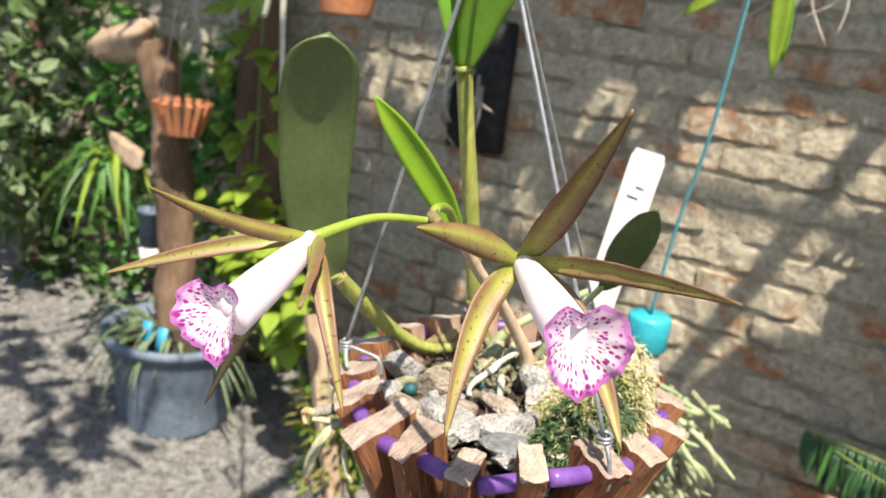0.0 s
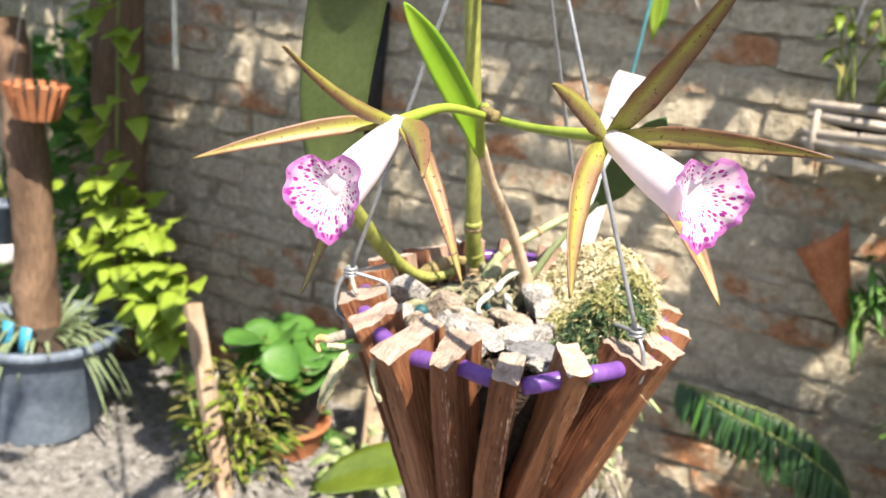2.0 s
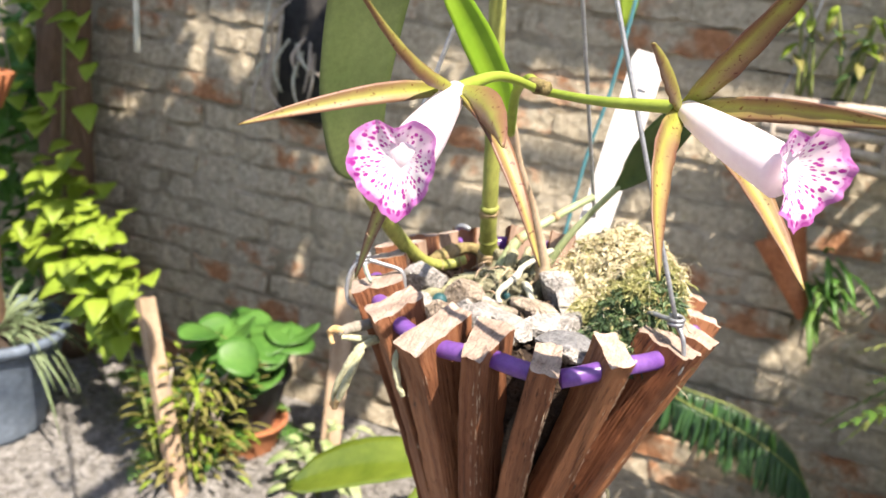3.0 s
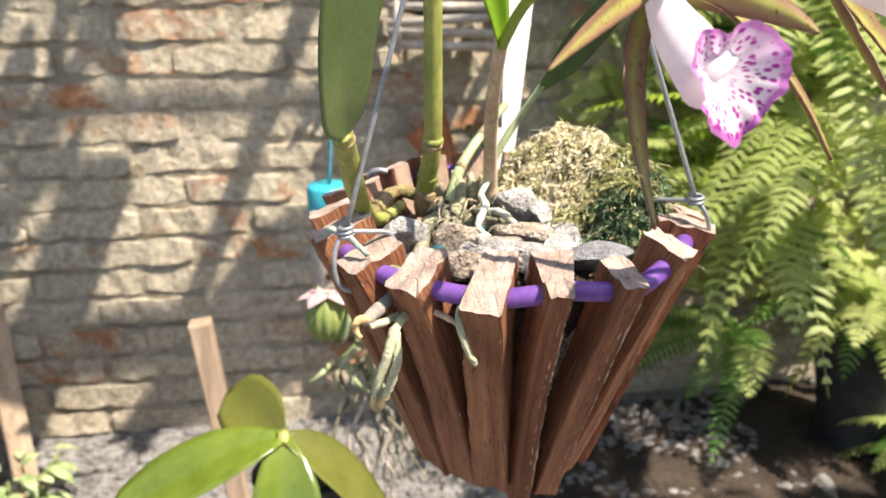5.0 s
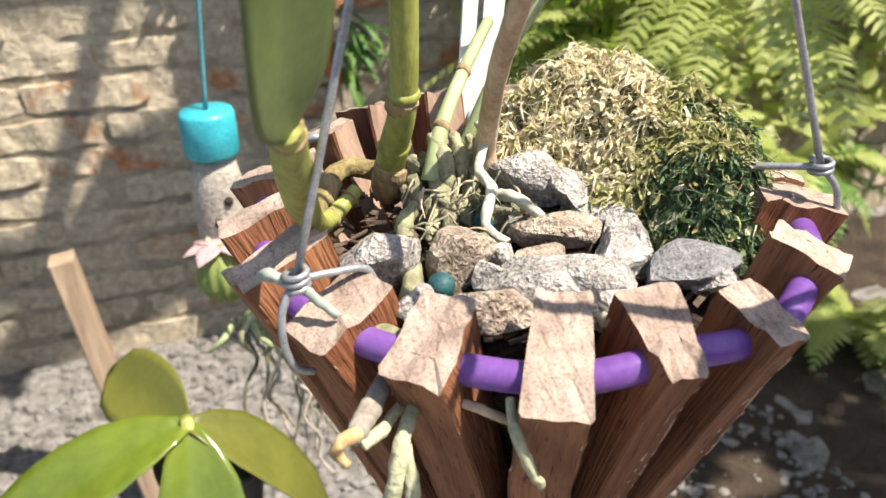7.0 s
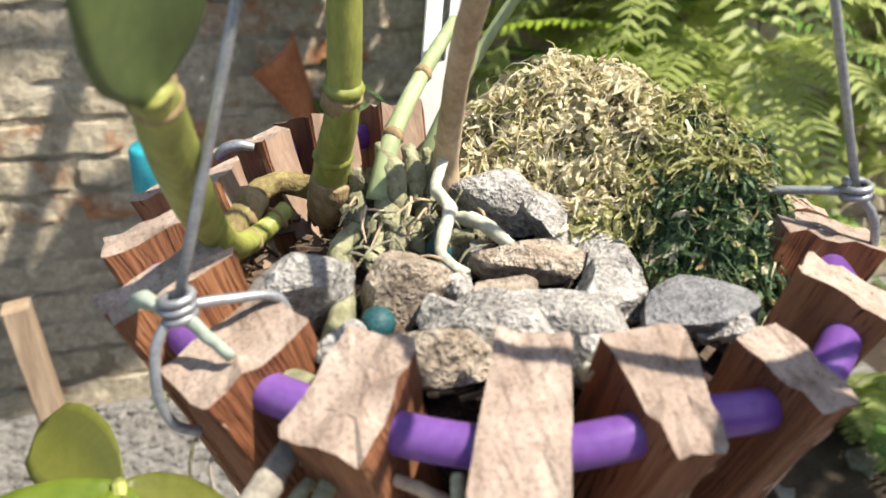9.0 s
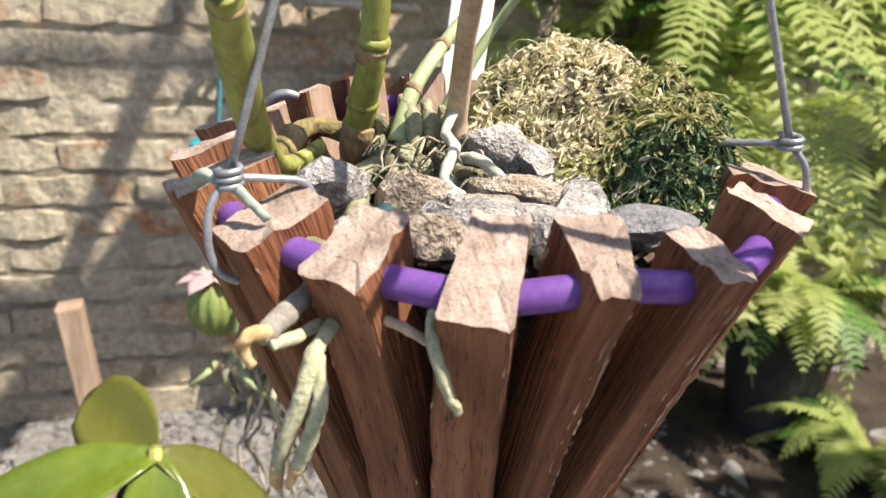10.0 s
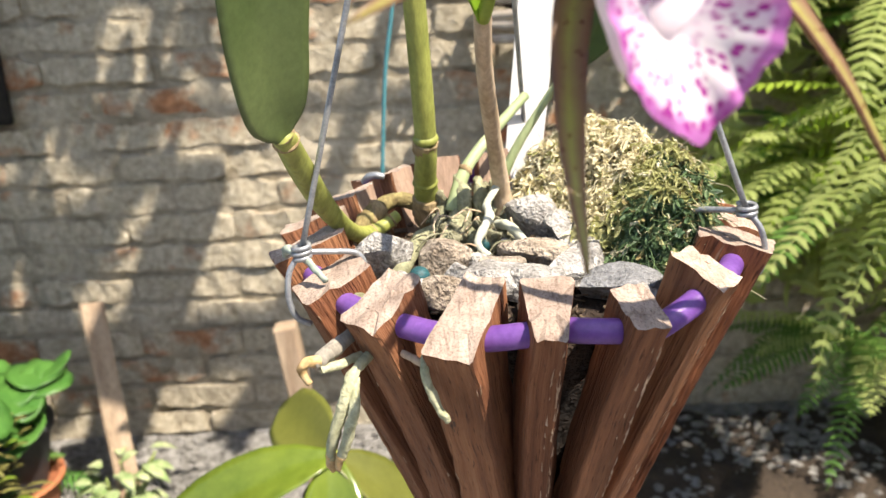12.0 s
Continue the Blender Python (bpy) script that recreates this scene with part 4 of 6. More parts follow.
for top, foot, r in (
    ((-0.0180, 0.0215, 0.9690), (-0.0150, 0.0120, 0.9500), 0.0032), ((-0.0110, 0.0250, 0.9665), (-0.0100, 0.0170, 0.9540), 0.0026), ((-0.0195, 0.0160, 0.9580), (-0.0190, 0.0050, 0.9470), 0.0030),
    ((-0.0245, 0.0220, 0.9580), (-0.0250, 0.0140, 0.9500), 0.0022), ((-0.0150, 0.0100, 0.9540), (-0.0130, 0.0030, 0.9480), 0.0022), ((-0.0050, 0.0280, 0.9640), (-0.0060, 0.0200, 0.9540), 0.0024),
    ((-0.0220, 0.0080, 0.9530), (-0.0260, 0.0000, 0.9480), 0.0021),
):
    top, foot = Vector(top), Vector(foot)
    bm = bmesh.new()
    add_tube(bm, smooth_line([top, top.lerp(foot, 0.35) + Vector((0.0006, -0.0012, 0)), top.lerp(foot, 0.75) + Vector((-0.0005, -0.0008, 0)), foot], 5), [r * 0.5, r * 0.9, r, r * 0.72, r * 0.35], 12, 0.06)
    for v in bm.verts:
        v.co += Vector((noise.noise(v.co * 380), noise.noise(v.co * 380 + Vector((7, 0, 0))), noise.noise(v.co * 380 + Vector((0, 9, 0))))) * 0.0011
    plant_part("root_bud", bm, M_ROOT_OLD, "fat knobbly grey-olive root bud")
for line, rad, mat in (
    ([(-0.001, 0.030, 0.966), (-0.003, 0.020, 0.966), (-0.0085, 0.010, 0.961), (-0.0085, 0.001, 0.959), (-0.013, -0.007, 0.953), (-0.010, -0.014, 0.951)], [0.0011, 0.0015, 0.0013, 0.0016, 0.0013, 0.0009], M_ROOT),
    ([(-0.006, 0.006, 0.955), (-0.002, -0.001, 0.956), (0.002, -0.008, 0.953)], [0.0014, 0.0018, 0.0012], M_ROOT),
    ([(-0.002, 0.026, 0.954), (0.010, 0.028, 0.954), (0.018, 0.030, 0.951)], [0.0022, 0.0024, 0.0015], M_ROOT),
    ([(-0.072, -0.022, 0.957), (-0.070, -0.028, 0.961), (-0.064, -0.035, 0.960), (-0.058, -0.040, 0.955)], [0.0009, 0.0014, 0.0013, 0.0008], M_ROOT_GREEN),
    ([(-0.0450, -0.0400, 0.9440), (-0.0520, -0.0480, 0.9410), (-0.0575, -0.0550, 0.9395), (-0.0610, -0.0585, 0.9380)], [0.0016, 0.0021, 0.0023, 0.0016], M_ROOT_DARK),
    ([(-0.0480, -0.0480, 0.9360), (-0.0545, -0.0560, 0.9365), (-0.0590, -0.0590, 0.9368)], [0.0010, 0.0014, 0.0011], M_ROOT_PALE),
    ([(-0.0590, -0.0578, 0.9390), (-0.0628, -0.0592, 0.9392), (-0.0640, -0.0590, 0.9362), (-0.0622, -0.0592, 0.9330)], [0.0014, 0.0015, 0.0013, 0.0008], M_ROOT_TIP),
    ([(-0.0430, -0.0460, 0.9380), (-0.0500, -0.0570, 0.9350), (-0.0535, -0.0615, 0.9270), (-0.0568, -0.0620, 0.9180), (-0.0585, -0.0612, 0.9110)], [0.0014, 0.0017, 0.0019, 0.0017, 0.0014], M_ROOT_PALE),
    ([(-0.0500, -0.0580, 0.9330), (-0.0505, -0.0640, 0.9270), (-0.0525, -0.0650, 0.9200), (-0.0552, -0.0640, 0.9125)], [0.0012, 0.0015, 0.0016, 0.0012], M_ROOT_PALE),
    ([(-0.0582, -0.0612, 0.9125), (-0.0588, -0.0610, 0.9090), (-0.0578, -0.0608, 0.9062)], [0.0016, 0.0013, 0.0007], M_ROOT_TIP),
    ([(-0.0550, -0.0641, 0.9135), (-0.0560, -0.0636, 0.9105), (-0.0566, -0.0630, 0.9082)], [0.0014, 0.0011, 0.0006], M_ROOT_TIP),
    ([(-0.0250, 0.0120, 0.9530), (-0.0318, 0.0030, 0.9520), (-0.0352, -0.0140, 0.9510), (-0.0385, -0.0270, 0.9500), (-0.0435, -0.0330, 0.9470)], [0.0020, 0.0024, 0.0022, 0.0028, 0.0018], M_ROOT_OLD),
    ([(-0.0300, -0.0640, 0.944), (-0.0310, -0.0700, 0.940), (-0.0285, -0.0712, 0.932), (-0.0255, -0.0708, 0.926)], [0.0010, 0.0012, 0.0012, 0.0010], M_ROOT_PALE),
    ([(-0.0405, -0.0540, 0.940), (-0.0330, -0.0590, 0.938), (-0.0270, -0.0600, 0.934)], [0.0009, 0.0010, 0.0008], M_SHEATH),
    ([(-0.002, -0.050, 0.948), (-0.004, -0.056, 0.951), (-0.003, -0.059, 0.957)], [0.0018, 0.0018, 0.0010], M_ROOT),
    ([(-0.052, -0.036, 0.950), (-0.045, -0.042, 0.947), (-0.036, -0.046, 0.947), (-0.028, -0.036, 0.946)], [0.0018, 0.0024, 0.0024, 0.0015], M_ROOT_OLD),
):
    bm = bmesh.new()
    add_tube(bm, smooth_line(line, 7), rad, 12, 0.05)
    for v in bm.verts:
        v.co += Vector((noise.noise(v.co * 420), noise.noise(v.co * 420 + Vector((7, 0, 0))), noise.noise(v.co * 420 + Vector((0, 9, 0))))) * 0.0005
    plant_part("aerial_root", bm, mat, "silvery aerial root" if mat is M_ROOT else "old olive aerial root")

for k in range(40):
    p = Vector((rr.uniform(-0.030, 0.002), rr.uniform(-0.006, 0.030), 0.950 + rr.uniform(0, 0.008)))
    e = p + Vector((rr.uniform(-0.012, 0.012), rr.uniform(-0.012, 0.010), rr.uniform(-0.006, 0.004)))
    bm = bmesh.new()
    add_tube(bm, smooth_line([p, p.lerp(e, 0.5) + Vector((rr.uniform(-0.003, 0.003), rr.uniform(-0.003, 0.003), 0.003)), e], 5), [0.0003, 0.00035, 0.00015], 5)
    plant_part("rootlet", bm, M_SHEATH if k % 3 == 0 else M_ROOT_KNOB)

# ---- stones on the bark ----
rs = random.Random(11)
STONES = (
    (-0.0430, -0.0180, 0.0180, 0.0160, 0.0165, 20, M_STONE), (-0.0240, -0.0190, 0.0170, 0.0150, 0.0165, 20, M_BROWN_STONE), (-0.0195, -0.0270, 0.0090, 0.0080, 0.0100, 10, M_STONE),
    (0.0085, 0.0130, 0.0220, 0.0150, 0.0160, -24, M_STONE), (0.0190, 0.0030, 0.0200, 0.0170, 0.0135, -30, M_STONE), (0.0058, -0.0120, 0.0235, 0.0130, 0.0120, -33, M_BROWN_STONE),
    (-0.0075, -0.0260, 0.0140, 0.0100, 0.0120, 15, M_BROWN_STONE), (-0.0120, -0.0320, 0.0230, 0.0150, 0.0130, -30, M_STONE), (0.0000, -0.0400, 0.0250, 0.0150, 0.0130, -25, M_STONE),
    (0.0135, -0.0290, 0.0210, 0.0160, 0.0120, 30, M_STONE), (-0.0225, -0.0410, 0.0190, 0.0130, 0.0115, -10, M_BROWN_STONE), (0.0260, -0.0390, 0.0250, 0.0210, 0.0085, 10, M_DARK_STONE),
    (-0.0390, -0.0340, 0.0110, 0.0090, 0.0090, 50, M_STONE), (0.0215, -0.0050, 0.0150, 0.0120, 0.0100, 60, M_STONE), (-0.0130, -0.0190, 0.0100, 0.0090, 0.0085, 80, M_STONE),
    (-0.0330, -0.0420, 0.0110, 0.0100, 0.0090, 35, M_STONE), (0.0010, -0.0500, 0.0130, 0.0100, 0.0095, 20, M_STONE), (0.0200, -0.0190, 0.0170, 0.0140, 0.0110, 75, M_STONE),
    (0.0290, -0.0440, 0.0130, 0.0110, 0.0090, 75, M_STONE), (-0.0030, -0.0030, 0.0100, 0.0090, 0.0080, 75, M_DARK_STONE),
)
for x, y, a, b, c, turn, mat in STONES:
    bm = bmesh.new()
    add_rock(bm, (a, b, c), Matrix.Translation((0, 0, c * 0.42)) @ Matrix.Rotation(radians(turn), 4, "Z") @ Matrix.Rotation(radians(rs.uniform(-14, 14)), 4, "X"), level=3)
    st = part("stone", bm, mat, smooth=False)
    st.matrix_world = Matrix.Translation((x, y, 0.9455))
    tagged(st, {M_STONE: "rough grey granite chip lying on the bark", M_BROWN_STONE: "rough brownish granite chip lying on the bark", M_DARK_STONE: "flat dark grey stone chip in the basket"}[mat], "stone", "stones in the basket")
for x, y in ((-0.0105, 0.0005), (-0.0318, -0.0275)):
    bm = bmesh.new()
    add_lathe(bm, [(0.0032 * math.sin(radians(12 * q)) + 1e-5, 0.0042 - 0.0031 * math.cos(radians(12 * q))) for q in range(16)], 20, wobble=0.0)
    st = part("glass_pebble", bm, M_TEAL_GLASS)
    st.matrix_world = Matrix.Translation((x, y, 0.9460))
    tagged(st, "small round speckled teal pebble between the granite chips", "pebble", "teal pebbles")


# bark chips and fibres between the stones
def build_chips():
    rng = random.Random(64)
    vs, fs = [], []
    for k in range(420):
        a, r = rng.uniform(0, 6.28), 0.055 * math.sqrt(rng.random())
        p = Vector((r * math.cos(a), r * math.sin(a), 0.9455 + rng.uniform(0, 0.002)))
        d = Vector((rng.gauss(0, 1), rng.gauss(0, 1), rng.gauss(0, 0.35))).normalized()
        s = d.cross(Vector((rng.gauss(0, 0.4), rng.gauss(0, 0.4), 1))).normalized()
        u = d.cross(s)
        ln, w, h = rng.uniform(0.002, 0.008), rng.uniform(0.0004, 0.0016), rng.uniform(0.0002, 0.0005)
        i = len(vs)
        for x, y, z in ((-1, -1, -1), (1, -0.7, -1), (0.8, 1, -1), (-1, 0.8, -1), (-0.8, -0.8, 1), (0.9, -0.6, 1), (0.7, 0.8, 1), (-0.9, 0.7, 1)):
            vs.append(tuple(p + d * x * ln / 2 + s * y * w + u * z * h))
        fs += [(i, i + 3, i + 2, i + 1), (i + 4, i + 5, i + 6, i + 7), (i, i + 1, i + 5, i + 4), (i + 1, i + 2, i + 6, i + 5), (i + 2, i + 3, i + 7, i + 6), (i + 3, i, i + 4, i + 7)]
    me = bpy.data.meshes.new("bark_chips")
    me.from_pydata(vs, [], fs)
    me.materials.append(M_CHIP)
    tagged(new("bark_chips", me), "brown bark chips and root fibres between the stones", "bark", kind="stuff")


M_CHIP = surface("brown_bark_chip", (0.045, 0.03, 0.02), (0.20, 0.145, 0.095), 300, 1500, 0.95, 0.5, 0.0008)
build_chips()


# ---- moss cushion ----
def moss_height(x, y):
    """A crumpled mat: highest at the back, falling to the rim, with a steep edge towards the stones, lumps and hollows."""
    h = 0.0
    for cx, cy, rx, ry, top in ((0.020, 0.031, 0.021, 0.022, 0.0290), (0.035, 0.030, 0.026, 0.028, 0.0345), (0.046, 0.012, 0.024, 0.026, 0.0310), (0.049, -0.006, 0.022, 0.022, 0.0290), (0.046, -0.019, 0.019, 0.017, 0.0230), (0.030, 0.004, 0.015, 0.022, 0.0170)):
        q = ((x - cx) / rx) ** 2 + ((y - cy) / ry) ** 2
        if q < 1:
            h += (top * (1 - q) ** 0.62) ** 3
    h = h ** (1 / 3) * 0.93 * min(1.0, max(0.0, (0.0665 - math.hypot(x, y)) / 0.006))
    lump = 0.22 * noise.noise((x * 75, y * 75, 4.0)) + 0.30 * (abs(noise.noise((x * 130, y * 130, 8.0))) * -2 + 0.5) + 0.16 * noise.noise((x * 330, y * 330, 2.0))
    return h * (0.96 + lump)


def build_moss():
    """A crumbled core covered with short curled flakes: straw at the back and on the ridge, dark green on the side towards the rim."""
    rng = random.Random(21)
    O = Vector((0.045, 0.012, 0.944))
    sets = {"straw": ([], []), "olive": ([], []), "green": ([], []), "brown": ([], [])}
    rnd3 = lambda s: Vector((rng.gauss(0, s), rng.gauss(0, s), rng.gauss(0, s)))
    e = 0.0010
    made = 0
    while made < 9500:
        x, y = rng.uniform(0.002, 0.070), rng.uniform(-0.038, 0.062)
        h = moss_height(x, y)
        if h <= 0.0012:
            continue
        made += 1
        nrm = Vector((moss_height(x - e, y) - moss_height(x + e, y), moss_height(x, y - e) - moss_height(x, y + e), 2 * e)).normalized()
        p = Vector((x, y, 0.9435 + h))
        g = (-0.002 - y) / 0.022 + 0.45 * (x - 0.040) / 0.02 + 1.5 * noise.noise(p * 60) - 0.4 * (h - 0.015) / 0.015
        kind = "green" if g > 0.30 else "olive" if g > -0.30 else "straw"
        if rng.random() < 0.20:
            kind = rng.choice(("straw", "straw", "olive", "olive", "brown"))
        vs, fs = sets[kind]
        # neighbouring flakes of one tuft lie the same way
        flow = Vector((noise.noise(p * 190), noise.noise(p * 190 + Vector((7, 0, 0))), noise.noise(p * 190 + Vector((0, 7, 0)))))
        d = (nrm * rng.uniform(-0.15, 0.5) + nrm.cross(flow * 3 + rnd3(0.55)).normalized()).normalized()
        long = rng.random() < 0.10
        n = rng.randint(10, 15) if long else rng.randint(5, 9)
        step = rng.uniform(0.0008, 0.0012) if long else rng.uniform(0.0005, 0.0010)
        w = 0.00014 if long else rng.choice((0.00020, 0.00038, 0.00060, 0.00085, 0.00110))
        axis = rnd3(1).normalized()
        bend = rng.uniform(-0.28, 0.28) if long else rng.uniform(-0.55, 0.55)
        side = (d.cross(nrm) + rnd3(0.7)).normalized()
        q, i = p.copy(), len(vs)
        for a in range(n):
            side = (side - d * side.dot(d)).normalized()
            wd = w * (math.sin(math.pi * (a + 0.7) / (n + 0.4)) * rng.uniform(0.55, 1.15)) + 0.00005
            up = d.cross(side) * wd * rng.uniform(0.3, 1.0)
            vs += [tuple(q + side * wd - O), tuple(q + up - O), tuple(q - side * wd * rng.uniform(0.5, 1.0) - O)]
            d = (d + axis.cross(d) * bend + rnd3(0.20)).normalized()
            q = q + d * step
            floor = moss_height(q.x, q.y) + 0.9435
            if q.z > floor + 0.0022:
                q.z -= min(0.0004, (q.z - floor) * 0.35)
            elif q.z < floor - 0.0008:
                q += nrm * min(0.0005, (floor - q.z) * 0.4)
        for a in range(n - 1):
            for b in (0, 1):
                x0 = i + a * 3 + b
                fs.append((x0, x0 + 1, x0 + 4, x0 + 3))
    out = thing("moss_cushion", "clump of dry straw-coloured sphagnum moss turning dark green at one side", "moss", at=O)
    for kind, mat, lab in (("straw", M_STRAW, "dry straw-coloured moss flakes"), ("olive", M_MOSS_MID, "olive moss flakes"), ("green", M_MOSS, "dark green moss curls"), ("brown", M_SCALE, "dry brown fibres in the moss")):
        me = bpy.data.meshes.new("moss_layer")
        me.from_pydata(sets[kind][0], [], sets[kind][1])
        me.materials.append(mat)
        ob = new("moss_layer", me)
        ob.parent = out
        tagged(ob, lab, kind="stuff")
    bm = bmesh.new()
    nx, ny = 130, 170
    grid = {}
    for i in range(nx):
        for j in range(ny):
            x, y = 0.002 + 0.068 * i / (nx - 1), -0.038 + 0.100 * j / (ny - 1)
            h = moss_height(x, y)
            grid[i, j] = bm.verts.new(Vector((x, y, 0.942 + h + (0.0010 * noise.noise((x * 800, y * 800, 2)) if h > 0 else 0))) - O)
    for i in range(nx - 1):
        for j in range(ny - 1):
            q4 = [grid[i, j], grid[i + 1, j], grid[i + 1, j + 1], grid[i, j + 1]]
            if max(v.co.z for v in q4) > -0.0015:
                bm.faces.new(q4)
    loose = [v for v in bm.verts if not v.link_faces]
    bmesh.ops.delete(bm, geom=loose, context="VERTS")
    part("moss_core", bm, M_CORE, out)


def moss_core_material():
    """Matted straw that turns dark green towards the rim of the basket."""
    m = surface("matted_moss", (0.22, 0.20, 0.085), (0.62, 0.56, 0.32), 190, 900, 0.95, 1.0, 0.004, fine_amount=0.55)
    nt = m.node_tree
    bsdf = nt.nodes["Principled BSDF"]
    was = bsdf.inputs["Base Color"].links[0].from_socket
    sep = nt.nodes.new("ShaderNodeSeparateXYZ")
    nt.links.new(coords(nt), sep.inputs[0])
    add = nt.nodes.new("ShaderNodeMath")
    add.operation = "MULTIPLY_ADD"
    add.inputs[1].default_value = -0.030
    nt.links.new(noise_of(nt, coords(nt), 60, 3), add.inputs[0])
    nt.links.new(sep.outputs[1], add.inputs[2])
    green = ramp_of(nt, noise_of(nt, coords(nt), 300, 4), [(0.3, (0.018, 0.040, 0.020)), (0.7, (0.10, 0.13, 0.045))])
    mask = nt.nodes.new("ShaderNodeMapRange")
    mask.inputs["From Min"].default_value, mask.inputs["From Max"].default_value = -0.020, -0.034
    nt.links.new(add.outputs[0], mask.inputs["Value"])
    nt.links.new(mix_of(nt, mask.outputs["Result"], was, green), bsdf.inputs["Base Color"])
    return m


M_CORE = moss_core_material()
build_moss()

# ---- white plant label ----
bm = bmesh.new()
lab_pts = [(-0.0035, -0.045), (0.0035, -0.045), (0.0075, -0.030), (0.008, 0.060), (0.0065, 0.064), (-0.0065, 0.064), (-0.008, 0.060), (-0.0075, -0.030)]
fr = [bm.verts.new((x, -0.0004, z)) for x, z in lab_pts]
bk = [bm.verts.new((x, 0.0004, z)) for x, z in lab_pts]
bm.faces.new(fr)
bm.faces.new(bk[::-1])
for i in range(8):
    j = (i + 1) % 8
    bm.faces.new((fr[i], bk[i], bk[j], fr[j]))
tag = part("plant_label", bm, M_WHITE, smooth=False)
tag.matrix_world = pose(0.013, 0.062, 0.995, -4, 8, 12)
tagged(tag, "white plastic plant label stuck upright in the bark", "label")
M_INK = surface("faded_grey_ink", (0.50, 0.51, 0.54), (0.60, 0.61, 0.63), 200, 900, 0.8, 0.0, 0.0001)
for k, (z, w) in enumerate(((0.047, 0.0035), (0.042, 0.005))):
    bm = bmesh.new()
    add_box(bm, (w, 0.0003, 0.0012), Matrix.Translation((0.001 * (-1) ** k, -0.0007, z)))
    part("ink_mark", bm, M_INK, tag, "faded pencil mark")

# ---- the garden behind ----
M_LEAF_VINE = surface("yellow_green_vine_leaf", (0.24, 0.38, 0.03), (0.40, 0.54, 0.07), 12, 120, 0.45, 0.15, 0.002, thin=0.45, fine_amount=0.15)
M_LEAF_ROUND = surface("mid_green_round_leaf", (0.06, 0.19, 0.035), (0.13, 0.31, 0.06), 14, 120, 0.4, 0.15, 0.002, thin=0.35, fine_amount=0.15)
M_LEAF_GLOSS = surface("glossy_leaf", (0.085, 0.135, 0.014), (0.175, 0.235, 0.03), 22, 160, 0.17, 0.08, 0.001, spec=0.65, thin=0.2, fine_amount=0.12)
M_LEAF_GLOSS_DULL = surface("dull_olive_leaf", (0.10, 0.11, 0.02), (0.18, 0.19, 0.04), 14, 160, 0.35, 0.08, 0.001, thin=0.2, fine_amount=0.15)
M_LEAF_VAR = surface("variegated_leaf", (0.17, 0.30, 0.08), (0.66, 0.70, 0.42), 30, 90, 0.45, 0.1, 0.001, thin=0.35, fine_amount=0.1)
M_FERN = surface("bright_fern", (0.38, 0.48, 0.13), (0.60, 0.66, 0.26), 6, 60, 0.5, 0.1, 0.001, thin=0.55, fine_amount=0.15)
M_FERN_DARK = surface("dark_fern", (0.07, 0.17, 0.03), (0.16, 0.30, 0.06), 6, 60, 0.5, 0.1, 0.001, thin=0.3, fine_amount=0.2)
M_FERN_DRY = surface("yellowing_fern", (0.24, 0.24, 0.06), (0.40, 0.37, 0.12), 6, 60, 0.6, 0.1, 0.001, thin=0.4, fine_amount=0.2)
M_SPIKE = surface("grey_green_blade", (0.15, 0.23, 0.10), (0.32, 0.41, 0.23), 10, 90, 0.5, 0.1, 0.001, thin=0.25)
M_HEDGE = surface("hedge_leaf", (0.045, 0.10, 0.03), (0.15, 0.25, 0.075), 3, 40, 0.5, 0.1, 0.002, thin=0.3)
M_BOTTLE = surface("perforated_cork", (0.30, 0.27, 0.22), (0.52, 0.49, 0.42), 40, 300, 0.8, 0.7, 0.003)
M_PINK = surface("faded_pink_petal", (0.70, 0.46, 0.48), (0.84, 0.66, 0.64), 60, 300, 0.5, 0.1, 0.0006, thin=0.35)
M_BLUE_TAG = surface("blue_plastic_tag", (0.03, 0.30, 0.50), (0.05, 0.40, 0.62), 40, 300, 0.4, 0.05, 0.0005)
M_BLACK_NET = surface("black_net_board", (0.012, 0.012, 0.013), (0.045, 0.043, 0.04), 40, 300, 0.9, 0.6, 0.003)
M_TWIG = surface("grey_dry_twig", (0.36, 0.31, 0.25), (0.58, 0.52, 0.44), 40, 300, 0.85, 0.4, 0.001)
M_SOIL_AND_SHADE = surface("dark_soil_and_shade", (0.025, 0.018, 0.012), (0.08, 0.058, 0.04), 12, 90, 0.95, 0.9, 0.01)


def free_leaf(bm, base, way, length, width, droop=0.3, fold=0.2, steps=6, across=4, shape=None, normal=(0, 0, 1), thick=0.0012):
    """A leaf from its base along a way, bending down under its weight."""
    b, d = Vector(base), Vector(way).normalized()
    pts = []
    for i in range(steps + 1):
        t = i / steps
        pts.append(b + d * (length * t) - Vector((0, 0, droop * length * t * t)))
    side = d.cross(Vector(normal))
    if side.length < 0.05:
        side = d.cross(Vector((0.7, 0.7, 0)))
    prof = [width * k for k in (shape or (0.15, 0.6, 0.95, 1.0, 0.85, 0.5, 0.05))]
    add_blade(bm, pts, prof, side, fold, thick, across)


def leafy(name, parent, spots, mat, length, width, rng, droop=0.35, shape=None, face=None):
    """Leaves at many spots, each an object of its own under a plant."""
    for p, way in spots:
        bm = bmesh.new()
        k = rng.uniform(0.75, 1.2)
        free_leaf(bm, (0, 0, 0), way, length * k, width * k, droop * rng.uniform(0.4, 1.5), 0.15, shape=shape, normal=face or (rng.uniform(-0.3, 0.3), rng.uniform(-0.6, -0.1), 0.9))
        ob = part(name, bm, mat, parent)
        ob.location = Vector(p) - parent.location


